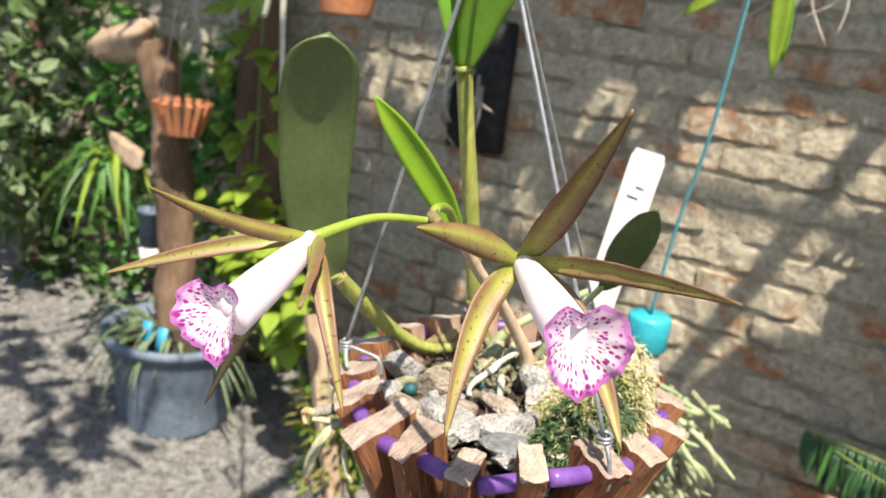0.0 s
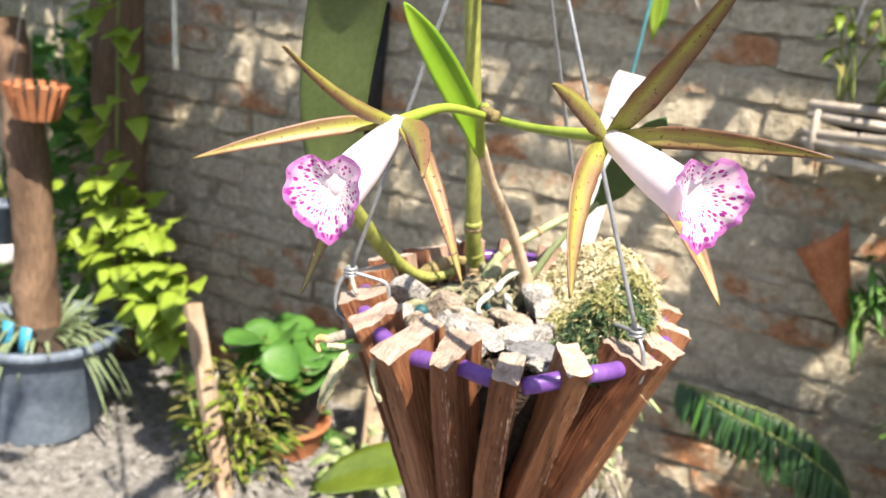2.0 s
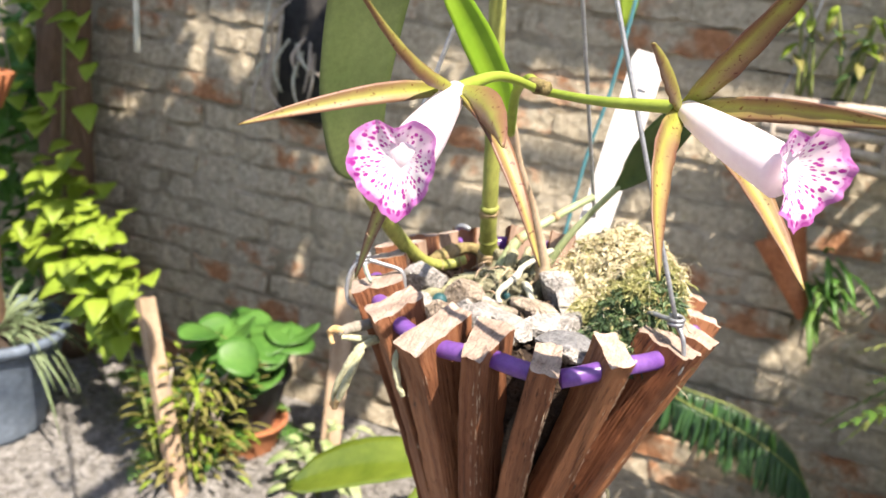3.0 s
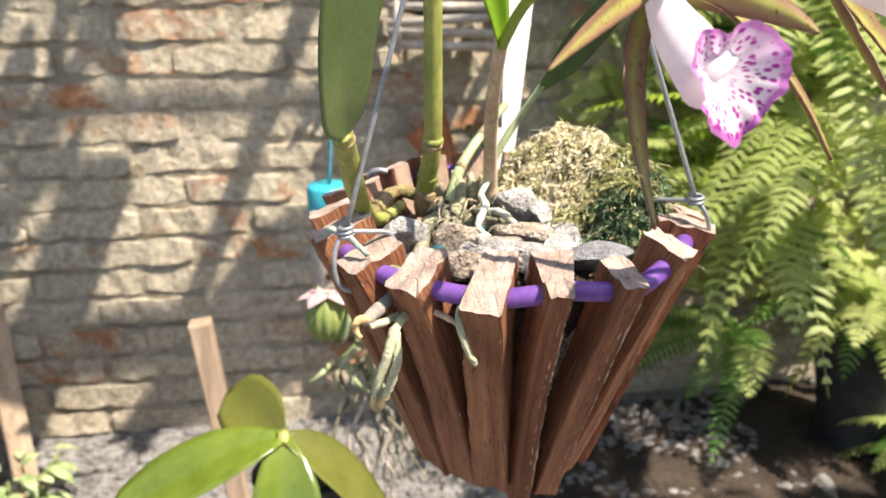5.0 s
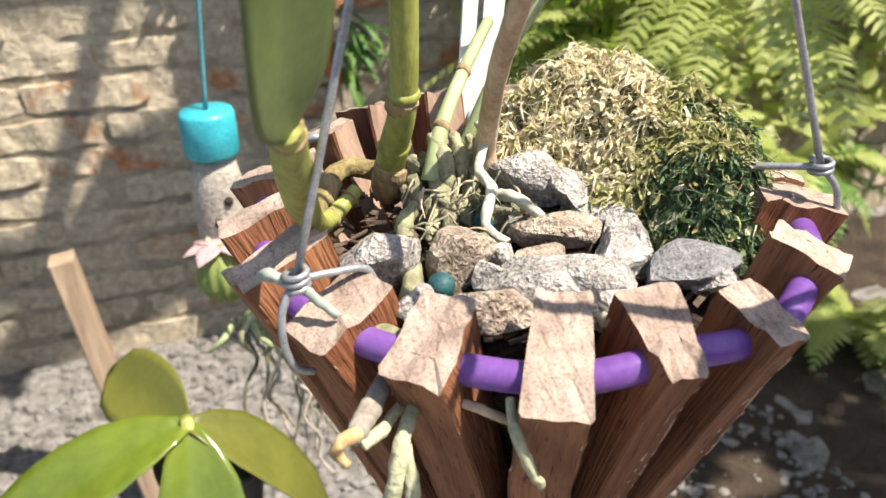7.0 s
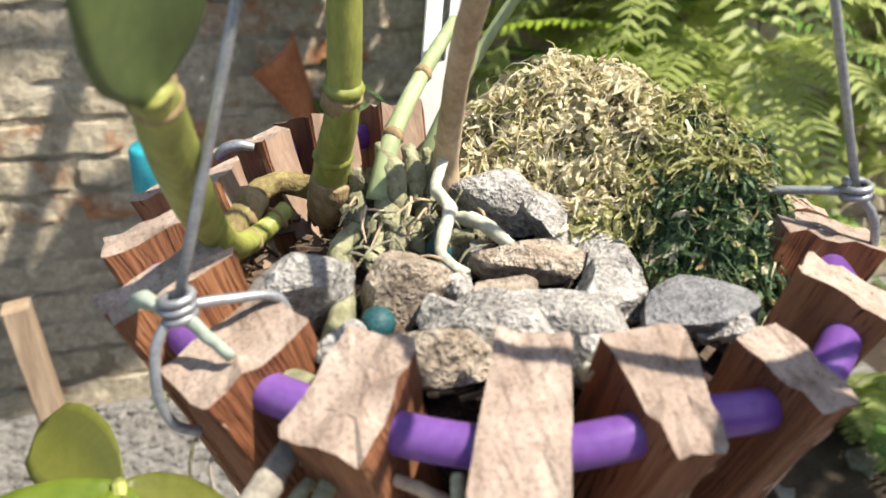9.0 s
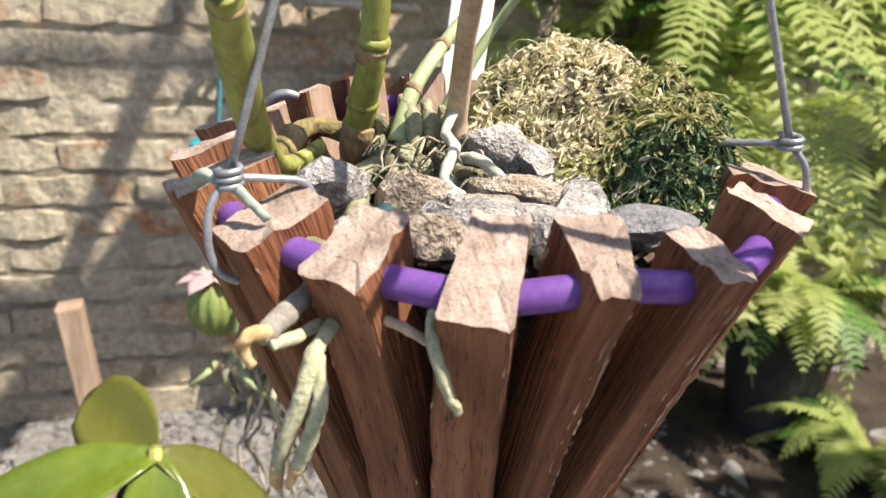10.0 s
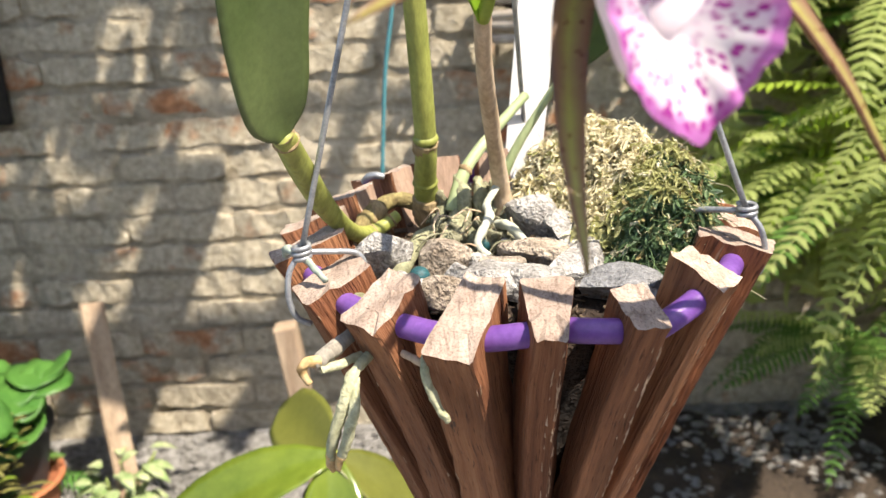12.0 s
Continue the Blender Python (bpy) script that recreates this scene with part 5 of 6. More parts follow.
def stake(name, foot, top, w, label):
    foot, top = Vector(foot), Vector(top)
    bm = bmesh.new()
    d = top - foot
    m = d.to_track_quat("Z", "Y").to_matrix().to_4x4()
    n = 9
    rings = []
    for i in range(n):
        t = i / (n - 1)
        k = 1 + 0.06 * noise.noise((foot.x * 9, t * 5, 2))
        ring = []
        for x, y in ((-0.5, -0.42), (-0.42, -0.5), (0.42, -0.5), (0.5, -0.42), (0.5, 0.42), (0.42, 0.5), (-0.42, 0.5), (-0.5, 0.42)):
            dz = (0.10 * x * w if i == n - 1 else 0)
            ring.append(bm.verts.new(m @ Vector((x * w * k, y * w * 0.7 * k, d.length * t + dz))))
        rings.append(ring)
    for a, b in zip(rings, rings[1:]):
        for j in range(8):
            bm.faces.new((a[j], a[(j + 1) % 8], b[(j + 1) % 8], b[j]))
    bm.faces.new(rings[0][::-1])
    bm.faces.new(rings[-1])
    ob = part(name, bm, M_PALE_WOOD, smooth=False)
    ob.location = foot - Vector((0, 0, 0.01))
    return tagged(ob, label, "stake", "stakes")


stake("wooden_stake", (-0.90, 0.98, 0), (-1.055, 1.03, 0.41), 0.036, "leaning pale wooden stake overgrown by a vine")
stake("wooden_stake", (-0.665, 1.19, 0), (-0.717, 1.30, 0.44), 0.045, "upright pale wooden stake beside a variegated shrub")
stake("wooden_stake", (-0.235, 1.03, 0), (-0.285, 1.026, 0.488), 0.052, "upright pale wooden stake by the wall")


def pot_shell(bm, r0, r1, h, wall=0.008, lip=0.01):
    add_lathe(bm, [(r0 * 0.3, 0), (r0, 0), (r0 * 1.01, h * 0.05), (r1 * 0.97, h * 0.88), (r1 * 0.98, h * 0.90), (r1 * 1.04, h * 0.905), (r1 * 1.05, h), (r1 - wall, h), (r1 - wall * 1.4, h * 0.86), (r1 * 0.3, h * 0.85)], 40)


# grey-blue tub with a trunk, spiky plant and blue tags
tub = thing("plant_tub", "large weathered grey-blue plastic tub on the gravel", "pot", at=(-1.46, 0.98, 0))
bm = bmesh.new()
pot_shell(bm, 0.13, 0.175, 0.255)
part("tub_shell", bm, M_BLUE_POT, tub)
bm = bmesh.new()
add_lathe(bm, [(0.001, 0.20), (0.15, 0.205), (0.14, 0.222), (0.07, 0.232), (0.001, 0.235)], 28, wobble=0.02)
part("soil", bm, M_SOIL_AND_SHADE, tub)
rng = random.Random(31)
spiky = thing("spiky_plant", "tuft of narrow grey-green blades growing in the tub", "plant", at=(-1.46, 0.98, 0.23))
for k in range(95):
    a = rng.uniform(0, 6.28)
    bm = bmesh.new()
    free_leaf(bm, polar(rng.uniform(0.02, 0.11), math.degrees(a), 0), (math.cos(a), math.sin(a), rng.uniform(0.5, 1.6)), rng.uniform(0.14, 0.28), 0.011, rng.uniform(0.5, 1.3), 0.3, 6, 2)
    part("blade", bm, M_SPIKE, spiky)
for dx in (-0.035, 0.02):
    bm = bmesh.new()
    add_box(bm, (0.026, 0.002, 0.075), Matrix.Translation((0, 0, 0.03)) @ pose(0, 0, 0, -8, 4, 20), 0.0008)
    t = part("blue_tag", bm, M_BLUE_TAG)
    t.location = (-1.40 + dx, 0.87, 0.235)
    tagged(t, "bright blue plastic plant tag in the tub", "tag", "blue tags")


def rough_trunk(name, line, radii, label):
    bm = bmesh.new()
    pts = smooth_line(line, 8)
    add_tube(bm, pts, radii, 18)
    for v in bm.verts:
        v.co += Vector((noise.noise(v.co * 14), noise.noise(v.co * 14 + Vector((9, 0, 0))), 0)) * 0.014
    o = Vector(line[0])
    bm.transform(Matrix.Translation(-o))
    ob = part(name, bm, M_TRUNK)
    ob.location = o
    return tagged(ob, label, "post", kind="")


rough_trunk("trunk_post", [(-1.52, 1.02, 0.21), (-1.54, 1.03, 0.5), (-1.60, 1.04, 0.80), (-1.66, 1.05, 0.92)], [0.052, 0.046, 0.045, 0.06], "rough brown trunk standing in the tub")
rough_trunk("trunk_post", [(-1.62, 1.40, 0), (-1.63, 1.40, 0.5), (-1.66, 1.40, 1.1), (-1.68, 1.40, 2.28)], [0.075, 0.068, 0.065, 0.06], "brown wooden post with a climbing vine")
rough_trunk("trunk_post", [(-2.75, 1.35, 0), (-2.74, 1.33, 0.6), (-2.7, 1.33, 1.3), (-2.7, 1.33, 2.28)], [0.06, 0.055, 0.05, 0.05], "distant brown wooden post in the shade")
bm = bmesh.new()
add_rock(bm, (0.20, 0.09, 0.10), pose(0, 0, 0, 10, -22, 10), 0.5, 3)
w = part("driftwood_mount", bm, M_PALE_WOOD)
w.location = (-1.71, 1.0, 0.915)
tagged(w, "pale driftwood piece fixed to the trunk", "driftwood")
bm = bmesh.new()
add_rock(bm, (0.24, 0.05, 0.09), pose(0, 0, 0, 0, 12, -12), 0.4, 3)
w = part("driftwood_mount", bm, M_PALE_WOOD)
w.location = (-1.77, 1.04, 0.64)
tagged(w, "flat pale wood mount reaching out beside the trunk", "driftwood")
rng = random.Random(83)
sl = thing("strap_leaved_plant", "tuft of arching yellow-green strap leaves on a wood mount", "plant", at=(-1.86, 1.04, 0.62))
for k in range(70):
    a = rng.uniform(0, 6.28)
    bm = bmesh.new()
    free_leaf(bm, (rng.uniform(-0.10, 0.08), rng.uniform(-0.03, 0.03), 0), (math.cos(a), math.sin(a) * 0.7 - 0.2, rng.uniform(-0.5, 0.9)), rng.uniform(0.09, 0.20), 0.014, rng.uniform(0.7, 1.5), 0.3, 6, 2)
    part("leaf", bm, (M_SPIKE, M_LEAF_ROUND, M_LEAF_ROUND, M_LEAF_VINE)[k % 4], sl)
gp = thing("hanging_pot", "small grey plastic pot with a white base hung beside the trunk", "pot", at=(-1.64, 1.03, 0.36))
bm = bmesh.new()
add_lathe(bm, [(0.001, 0), (0.024, 0), (0.026, 0.004), (0.029, 0.05), (0.001, 0.05)], 24)
part("base", bm, M_WHITE, gp, "white plastic base")
bm = bmesh.new()
add_lathe(bm, [(0.001, 0.05), (0.0285, 0.05), (0.031, 0.14), (0.034, 0.142), (0.034, 0.152), (0.030, 0.152), (0.028, 0.06), (0.001, 0.058)], 24)
part("pot_shell", bm, M_BLUE_POT, gp)
bm = bmesh.new()
add_tube(bm, [(0.0, 0.0, 0.055), (0.0, 0.0, 0.40), (0.0, 0.0, 2.64)], 0.0015, 6)
part("hanging_wire", bm, M_WIRE, gp)


def small_slat_basket(at, r0, r1, h):
    b = thing("slat_basket", "small hanging basket of orange-brown wooden slats", "basket", at=at)
    for k in range(14):
        a = 360 / 14 * k
        bm = bmesh.new()
        p, q = polar(r0, a, 0), polar(r1, a, h)
        add_tube(bm, [p, q], 0.010, 4)
        part("slat", bm, M_CLAY, b, smooth=False)
    bm = bmesh.new()
    add_lathe(bm, [(0.001, 0.004), (r0, 0.004), (r1 * 0.93, h * 0.85), (0.001, h * 0.95)], 20)
    part("bark_mix", bm, M_SOIL, b)
    for a in (30, 150, 270):
        bm = bmesh.new()
        add_tube(bm, [polar(r1, a, h), Vector((0, 0, 0.42)), Vector((0, 0, 3.0 - at[2]))], 0.0015, 6)
        part("hanging_wire", bm, M_WIRE, b)
    return b


small_slat_basket((-1.46, 0.98, 0.745), 0.035, 0.062, 0.075)
rng = random.Random(77)
vine = thing("climbing_vine", "yellow-green climbing vine with heart-shaped leaves on the post and stake", "vine", at=(-1.56, 1.30, 0))
HEART = (0.35, 0.95, 1.0, 0.85, 0.62, 0.35, 0.03)
spots = []
for k in range(46):
    z = 0.30 + 0.85 * rng.random()
    spots.append(((-1.57 + rng.uniform(-0.10, 0.13) , 1.29 - rng.uniform(0, 0.09), z), (rng.uniform(-1, 1), -0.6, rng.uniform(-0.4, 0.3))))
for k in range(135):
    t = rng.random()
    spots.append(((-1.52 + 0.42 * t + rng.uniform(-0.07, 0.07), 1.26 - 0.22 * t + rng.uniform(-0.06, 0.06), 0.52 - 0.16 * t + rng.uniform(-0.11, 0.10)), (rng.uniform(-1, 1), -0.7, rng.uniform(-0.3, 0.4))))
leafy("leaf", vine, spots, M_LEAF_VINE, 0.064, 0.056, rng, 0.5, HEART)
bm = bmesh.new()
add_tube(bm, smooth_line([(0, -0.0, 0), (-0.01, 0.02, 0.5), (-0.03, 0.04, 1.2)], 8), 0.004, 8)
add_tube(bm, smooth_line([(0.0, 0.0, 0.45), (0.2, -0.1, 0.42), (0.45, -0.26, 0.30), (0.58, -0.3, 0.05)], 8), 0.004, 8)
part("vine_stem", bm, M_STEM, vine)

# round-leaved plant in a black pot on a terracotta saucer
bp = thing("black_pot", "black plastic pot on a terracotta saucer", "pot", at=(-0.93, 1.24, 0.0))
bm = bmesh.new()
pot_shell(bm, 0.075, 0.105, 0.15)
bm.transform(Matrix.Translation((0, 0, 0.05)))
part("pot_shell", bm, M_BLACK_POT, bp)
bm = bmesh.new()
pot_shell(bm, 0.085, 0.105, 0.075)
part("saucer", bm, M_CLAY, bp, "orange terracotta saucer")
rng = random.Random(15)
rl = thing("round_leaved_plant", "plant with large round glossy green leaves in the black pot", "plant", at=(-0.885, 1.24, 0.175))
DISC = (0.30, 0.86, 1.0, 1.0, 0.94, 0.72, 0.2)
for k in range(24):
    a = rng.uniform(0, 6.28)
    r = rng.uniform(0.02, 0.13)
    hub = Vector((r * math.cos(a), r * math.sin(a) - 0.02, rng.uniform(0.02, 0.15)))
    bm = bmesh.new()
    s = rng.uniform(0.085, 0.125)
    free_leaf(bm, hub, (rng.uniform(-0.8, 0.8), -0.9, rng.uniform(-0.1, 0.5)), s, s * 1.0, 0.25, 0.12, 7, 6, DISC, (rng.uniform(-0.3, 0.3), -0.55, 0.8))
    lf = part("leaf", bm, M_LEAF_ROUND, rl)
    bm = bmesh.new()
    add_tube(bm, smooth_line([(0, 0, -0.02), hub * 0.5 + Vector((0, 0, 0.02)), hub], 4), 0.002, 6)
    part("leaf_stalk", bm, M_STEM, lf)

# low shrubs: red-green feathery one and the variegated one
rng = random.Random(8)
fe = thing("feathery_shrub", "low feathery shrub with yellow-green and reddish sprigs", "shrub", at=(-0.935, 1.06, 0))
for k in range(460):
    a, r, z = rng.uniform(0, 6.28), rng.uniform(0, 0.13), rng.uniform(0.02, 0.27)
    bm = bmesh.new()
    free_leaf(bm, (r * math.cos(a), r * math.sin(a), z), (math.cos(a), math.sin(a), rng.uniform(0.0, 1.4)), rng.uniform(0.03, 0.06), 0.010, 0.5, 0.2, 4, 2)
    part("sprig", bm, M_FERN_DRY if k % 3 else M_LEAF_VINE, fe)
for k in range(9):
    bm = bmesh.new()
    add_tube(bm, smooth_line([(0, 0, 0), (rng.uniform(-0.05, 0.05), rng.uniform(-0.05, 0.05), 0.13), (rng.uniform(-0.11, 0.11), rng.uniform(-0.1, 0.1), 0.27)], 4), 0.0025, 6)
    part("stem", bm, M_TWIG, fe)
va = thing("variegated_shrub", "small shrub with cream-edged green leaves at the foot of a stake", "shrub", at=(-0.66, 1.14, 0))
for k in range(46):
    a, r, z = rng.uniform(0, 6.28), rng.uniform(0.01, 0.075), rng.uniform(0.03, 0.16)
    bm = bmesh.new()
    free_leaf(bm, (r * math.cos(a), r * math.sin(a), z), (math.cos(a), math.sin(a) - 0.3, rng.uniform(-0.2, 0.8)), rng.uniform(0.04, 0.062), 0.026, 0.5, 0.2, 6, 4)
    part("leaf", bm, M_LEAF_VAR, va)
for k in range(6):
    bm = bmesh.new()
    add_tube(bm, smooth_line([(0, 0, 0), (rng.uniform(-0.03, 0.03), rng.uniform(-0.03, 0.03), 0.07), (rng.uniform(-0.06, 0.06), rng.uniform(-0.06, 0.06), 0.15)], 4), 0.0025, 6)
    part("stem", bm, M_STEM, va)

# broad-leaved orchid below the basket, in a pot on a post
PH = Vector((-0.113, 0.29, 0.688))
ph = thing("broad_leaved_orchid", "young orchid with broad glossy green leaves in a small pot", "orchid", at=PH)
PHL = (0.22, 0.66, 0.92, 1.0, 0.98, 0.8, 0.12)
for way, ln, wd, droop, mat, nrm in (
    ((-0.85, -0.10, -0.12), 0.150, 0.058, 0.30, M_LEAF_GLOSS, (0.10, -0.35, 0.93)),
    ((0.02, -0.55, -0.62), 0.120, 0.056, 0.15, M_LEAF_GLOSS, (0.0, -0.75, 0.65)),
    ((-0.50, 0.75, 0.15), 0.090, 0.055, 0.10, M_LEAF_GLOSS_DULL, (-0.2, -0.75, 0.6)),
    ((0.60, 0.05, -0.38), 0.105, 0.050, 0.55, M_LEAF_GLOSS_DULL, (0.35, -0.35, 0.85)),
):
    bm = bmesh.new()
    free_leaf(bm, (0, 0, 0), way, ln, wd, droop, 0.22, 12, 8, PHL, nrm, 0.002)
    part("leaf", bm, mat, ph)
bm = bmesh.new()
add_tube(bm, [(0, 0, -0.06), (0, 0, -0.03), (0, 0, 0.006)], [0.010, 0.009, 0.004], 10)
part("crown", bm, M_BULB, ph)
pp = thing("orchid_pot", "small black plastic pot on a slim wooden post", "pot", at=(PH.x + 0.01, PH.y + 0.02, 0))
bm = bmesh.new()
pot_shell(bm, 0.028, 0.038, 0.07)
bm.transform(Matrix.Translation((0, 0, PH.z - 0.115)))
part("pot_shell", bm, M_BLACK_POT, pp)
bm = bmesh.new()
add_tube(bm, [(0, 0, 0), (0, 0, PH.z - 0.115)], 0.02, 8)
part("post", bm, M_PALE_WOOD, pp)

# hanging cork tube with teal cap, a pink bloom and trailing roots
HB = Vector((-0.066, 0.372, 0.78))
hb = thing("hanging_tube", "pale perforated tube with teal cap hung on a teal wire", "planter", at=HB)
bm = bmesh.new()
add_lathe(bm, [(0.001, 0.095), (0.017, 0.095), (0.0185, 0.092), (0.0185, 0.066), (0.017, 0.064), (0.001, 0.064)], 24)
part("cap", bm, M_TEAL_CAP, hb, "bright teal plastic cap")
bm = bmesh.new()
add_lathe(bm, [(0.001, 0.064), (0.013, 0.064), (0.016, 0.050), (0.0185, 0.035), (0.0185, -0.01), (0.015, -0.02), (0.001, -0.022)], 22, wobble=0.03)
part("body", bm, M_BOTTLE, hb)
for a, z in ((-100, 0.02), (-75, 0.035), (-60, 0.008), (-120, 0.0), (-95, -0.008)):
    bm = bmesh.new()
    bmesh.ops.create_icosphere(bm, subdivisions=2, radius=0.0035)
    h = part("hole", bm, M_SOIL, hb)
    h.location = polar(0.0178, a, z)
bm = bmesh.new()
add_tube(bm, smooth_line([(0, 0, 0.095), (0.008, 0, 0.18), (0.026, 0.0, 0.33), (0.05, 0.01, 0.9), (0.05, 0.01, 2.225)], 5), 0.0016, 8)
part("wire", bm, M_TEAL_WIRE, hb, "teal coated wire")
rng = random.Random(4)
hp = thing("hanging_seedling", "small orchid with pink bloom and tangled pale roots", "orchid", at=HB - Vector((0, 0, 0.02)))
for k in range(96):
    a = rng.uniform(0, 6.28)
    bm = bmesh.new()
    r = rng.uniform(0.004, 0.044)
    p = Vector((r * math.cos(a) + 0.030, r * math.sin(a) * 0.8, rng.uniform(-0.055, 0.050)))
    e = p + Vector((rng.uniform(-0.022, 0.040), rng.uniform(-0.03, 0.02), rng.uniform(-0.050, 0.005)))
    add_tube(bm, smooth_line([p, p.lerp(e, 0.5) + Vector((rng.uniform(-0.015, 0.015), -0.01, 0.006)), e], 5), [0.0028, 0.0026, 0.0012], 7)
    part("root", bm, (M_ROOT_OLD, M_STEM_PALE, M_ROOT_PALE, M_STEM_PALE)[k % 4], hp)
for k in range(16):
    bm = bmesh.new()
    q = Vector((rng.uniform(-0.01, 0.085), rng.uniform(-0.02, 0.02), -0.05))
    line = [q]
    for j in range(rng.randint(5, 8)):
        q = q + Vector((rng.uniform(-0.014, 0.014), rng.uniform(-0.006, 0.006), rng.uniform(-0.026, -0.012)))
        line.append(q)
    add_tube(bm, smooth_line(line, 4), [0.0019, 0.0016, 0.0014, 0.0009], 6)
    part("fine_root", bm, M_TWIG if k % 2 else M_ROOT_KNOB, hp)
for k in range(6):
    bm = bmesh.new()
    a = radians(60 * k)
    free_leaf(bm, (-0.006, -0.024, 0.027), (math.cos(a), 0.7 * math.sin(a), 0.10), 0.026, 0.017, 0.3, 0.2, 5, 4)
    part("petal", bm, M_PINK, hp, "faded pink petal")
bm = bmesh.new()
bmesh.ops.create_icosphere(bm, subdivisions=4, radius=0.018)
for v in bm.verts:
    v.co = Vector((v.co.x, v.co.y, v.co.z * 1.2)) * (1 + 0.08 * math.sin(14 * math.atan2(v.co.y, v.co.x)))
sw = part("ribbed_bulb", bm, M_STEM, hp)
sw.location = (-0.006, -0.024, 0.006)


# ---- ferns ----
def frond(bm, base, way, length, rng, width=0.11, droop=0.6, pairs=26, tilt=0.0):
    """An arching midrib with two rows of narrow leaflets."""
    b, d = Vector(base), Vector(way).normalized()
    side = d.cross(Vector((0, 0, 1)))
    side = side.normalized() if side.length > 0.05 else Vector((1, 0, 0))
    side = (side + Vector((0, 0, tilt))).normalized()
    rib = [b + d * (length * t) + Vector((0, 0, -droop * length * t * t)) for t in [i / pairs for i in range(pairs + 1)]]
    add_tube(bm, rib[::3] + [rib[-1]], [0.0018, 0.0008], 4)
    for i in range(2, pairs):
        t = i / pairs
        w = width / 2 * (math.sin(math.pi * min(1, t * 0.92 + 0.10)) ** 0.6) * rng.uniform(0.85, 1.1)
        f = (rib[i] - rib[i - 1]).normalized()
        up = side.cross(f).normalized()
        for sgn in (1, -1):
            out = (side * sgn + f * 0.35 - Vector((0, 0, rng.uniform(0.05, 0.35)))).normalized()
            p0 = rib[i]
            q = length / pairs * 0.62
            p1 = p0 + out * w * 0.5
            p2 = p0 + out * w + f * q * 0.3
            v = [bm.verts.new(x) for x in (p0 - f * q * 0.35, p0 + f * q * 0.35, p1 + f * q * 0.55 + up * 0.0015, p2, p1 - f * q * 0.55 + up * 0.0015)]
            bm.faces.new((v[0], v[1], v[2], v[4]))
            bm.faces.new((v[4], v[2], v[3]))


def fern(name, crown, count, length, mats, rng, spread=(0, 360), rise=(0.2, 1.2), droop=(0.5, 1.0), width=0.1, label="", pairs=26):
    c = Vector(crown)
    f = thing(name, label, "fern", at=c)
    for k in range(count):
        a = radians(rng.uniform(*spread))
        bm = bmesh.new()
        frond(bm, polar(rng.uniform(0, 0.05), math.degrees(a), 0), (math.cos(a), math.sin(a), rng.uniform(*rise)), length * rng.uniform(0.65, 1.15), rng, width * rng.uniform(0.8, 1.15), rng.uniform(*droop), pairs)
        part("frond", bm, mats[k % len(mats)], f)
    return f


rng = random.Random(52)
# Dark soil-coloured sheet on the gravel stands in for shade under the ferns.
bm = bmesh.new()
grid = [[bm.verts.new((x, y, (-0.004 if i in (0, 30) or j in (0, 22) else 0.006) + 0.014 * noise.noise((x * 9, y * 9, 5)))) for j, y in enumerate([0.35 + 0.0525 * q for q in range(23)])] for i, x in enumerate([0.26 + 0.0525 * q + 0.0 for q in range(31)])]
for a, b in zip(grid, grid[1:]):
    for k in range(22):
        bm.faces.new((a[k], b[k], b[k + 1], a[k + 1]))
tagged(part("bed_shade_sheet", bm, M_SOIL_AND_SHADE), "dark soil sheet standing in for shaded ground under the ferns", "bed", kind="structure")
# Pot added to hold the fern, black so it reads as shaded ground.
FERN_POT = (1.12, 1.22, 0.0)
fp = thing("fern_pot", "tall pot added to hold the fern, coloured dark for shade", "pot", at=FERN_POT)
bm = bmesh.new()
pot_shell(bm, 0.09, 0.13, 0.32)
part("pot_shell", bm, M_BLACK_POT, fp)
bm = bmesh.new()
add_lathe(bm, [(0.001, 0.27), (0.105, 0.275), (0.09, 0.285), (0.001, 0.29)], 20)
part("soil", bm, M_SOIL_AND_SHADE, fp)
fern("boston_fern", (1.12, 1.22, 0.30), 60, 0.46, (M_FERN, M_FERN, M_FERN_DARK, M_FERN), rng, (60, 330), (0.8, 2.4), (0.5, 1.1), 0.10, "large bright green fern with arching fronds in a dark pot")
fern("boston_fern", (1.25, 1.02, 0.02), 34, 0.40, (M_FERN, M_FERN_DARK, M_FERN), rng, (100, 300), (0.7, 2.2), (0.5, 1.0), 0.10, "low arching fronds of a bright green fern")
fern("boston_fern", (0.95, 1.30, 0.80), 44, 0.50, (M_FERN, M_FERN_DARK, M_FERN), rng, (80, 330), (0.0, 1.4), (0.4, 1.1), 0.10, "tall fern with sunlit feathery fronds against the wall")
fern("boston_fern", (0.74, 1.14, 0.64), 48, 0.44, (M_FERN, M_FERN, M_FERN_DARK), rng, (115, 265), (0.2, 1.0), (0.4, 0.9), 0.10, "bright green fern with long fronds arching from the wall")
fern("boston_fern", (0.84, 1.02, 0.76), 32, 0.44, (M_FERN, M_FERN, M_LEAF_VINE), rng, (110, 290), (0.0, 0.9), (0.4, 1.0), 0.10, "sunlit yellow-green fern whose fronds arch over the bed", 30)
# Two dark fronds in three put the shade down here into the colour.
fern("boston_fern", (0.78, 1.14, 0.34), 18, 0.30, (M_FERN_DARK, M_FERN, M_FERN_DARK), rng, (120, 250), (0.1, 0.7), (0.3, 0.8), 0.09, "low feathery fern beside the wall, mostly dark fronds for shade")
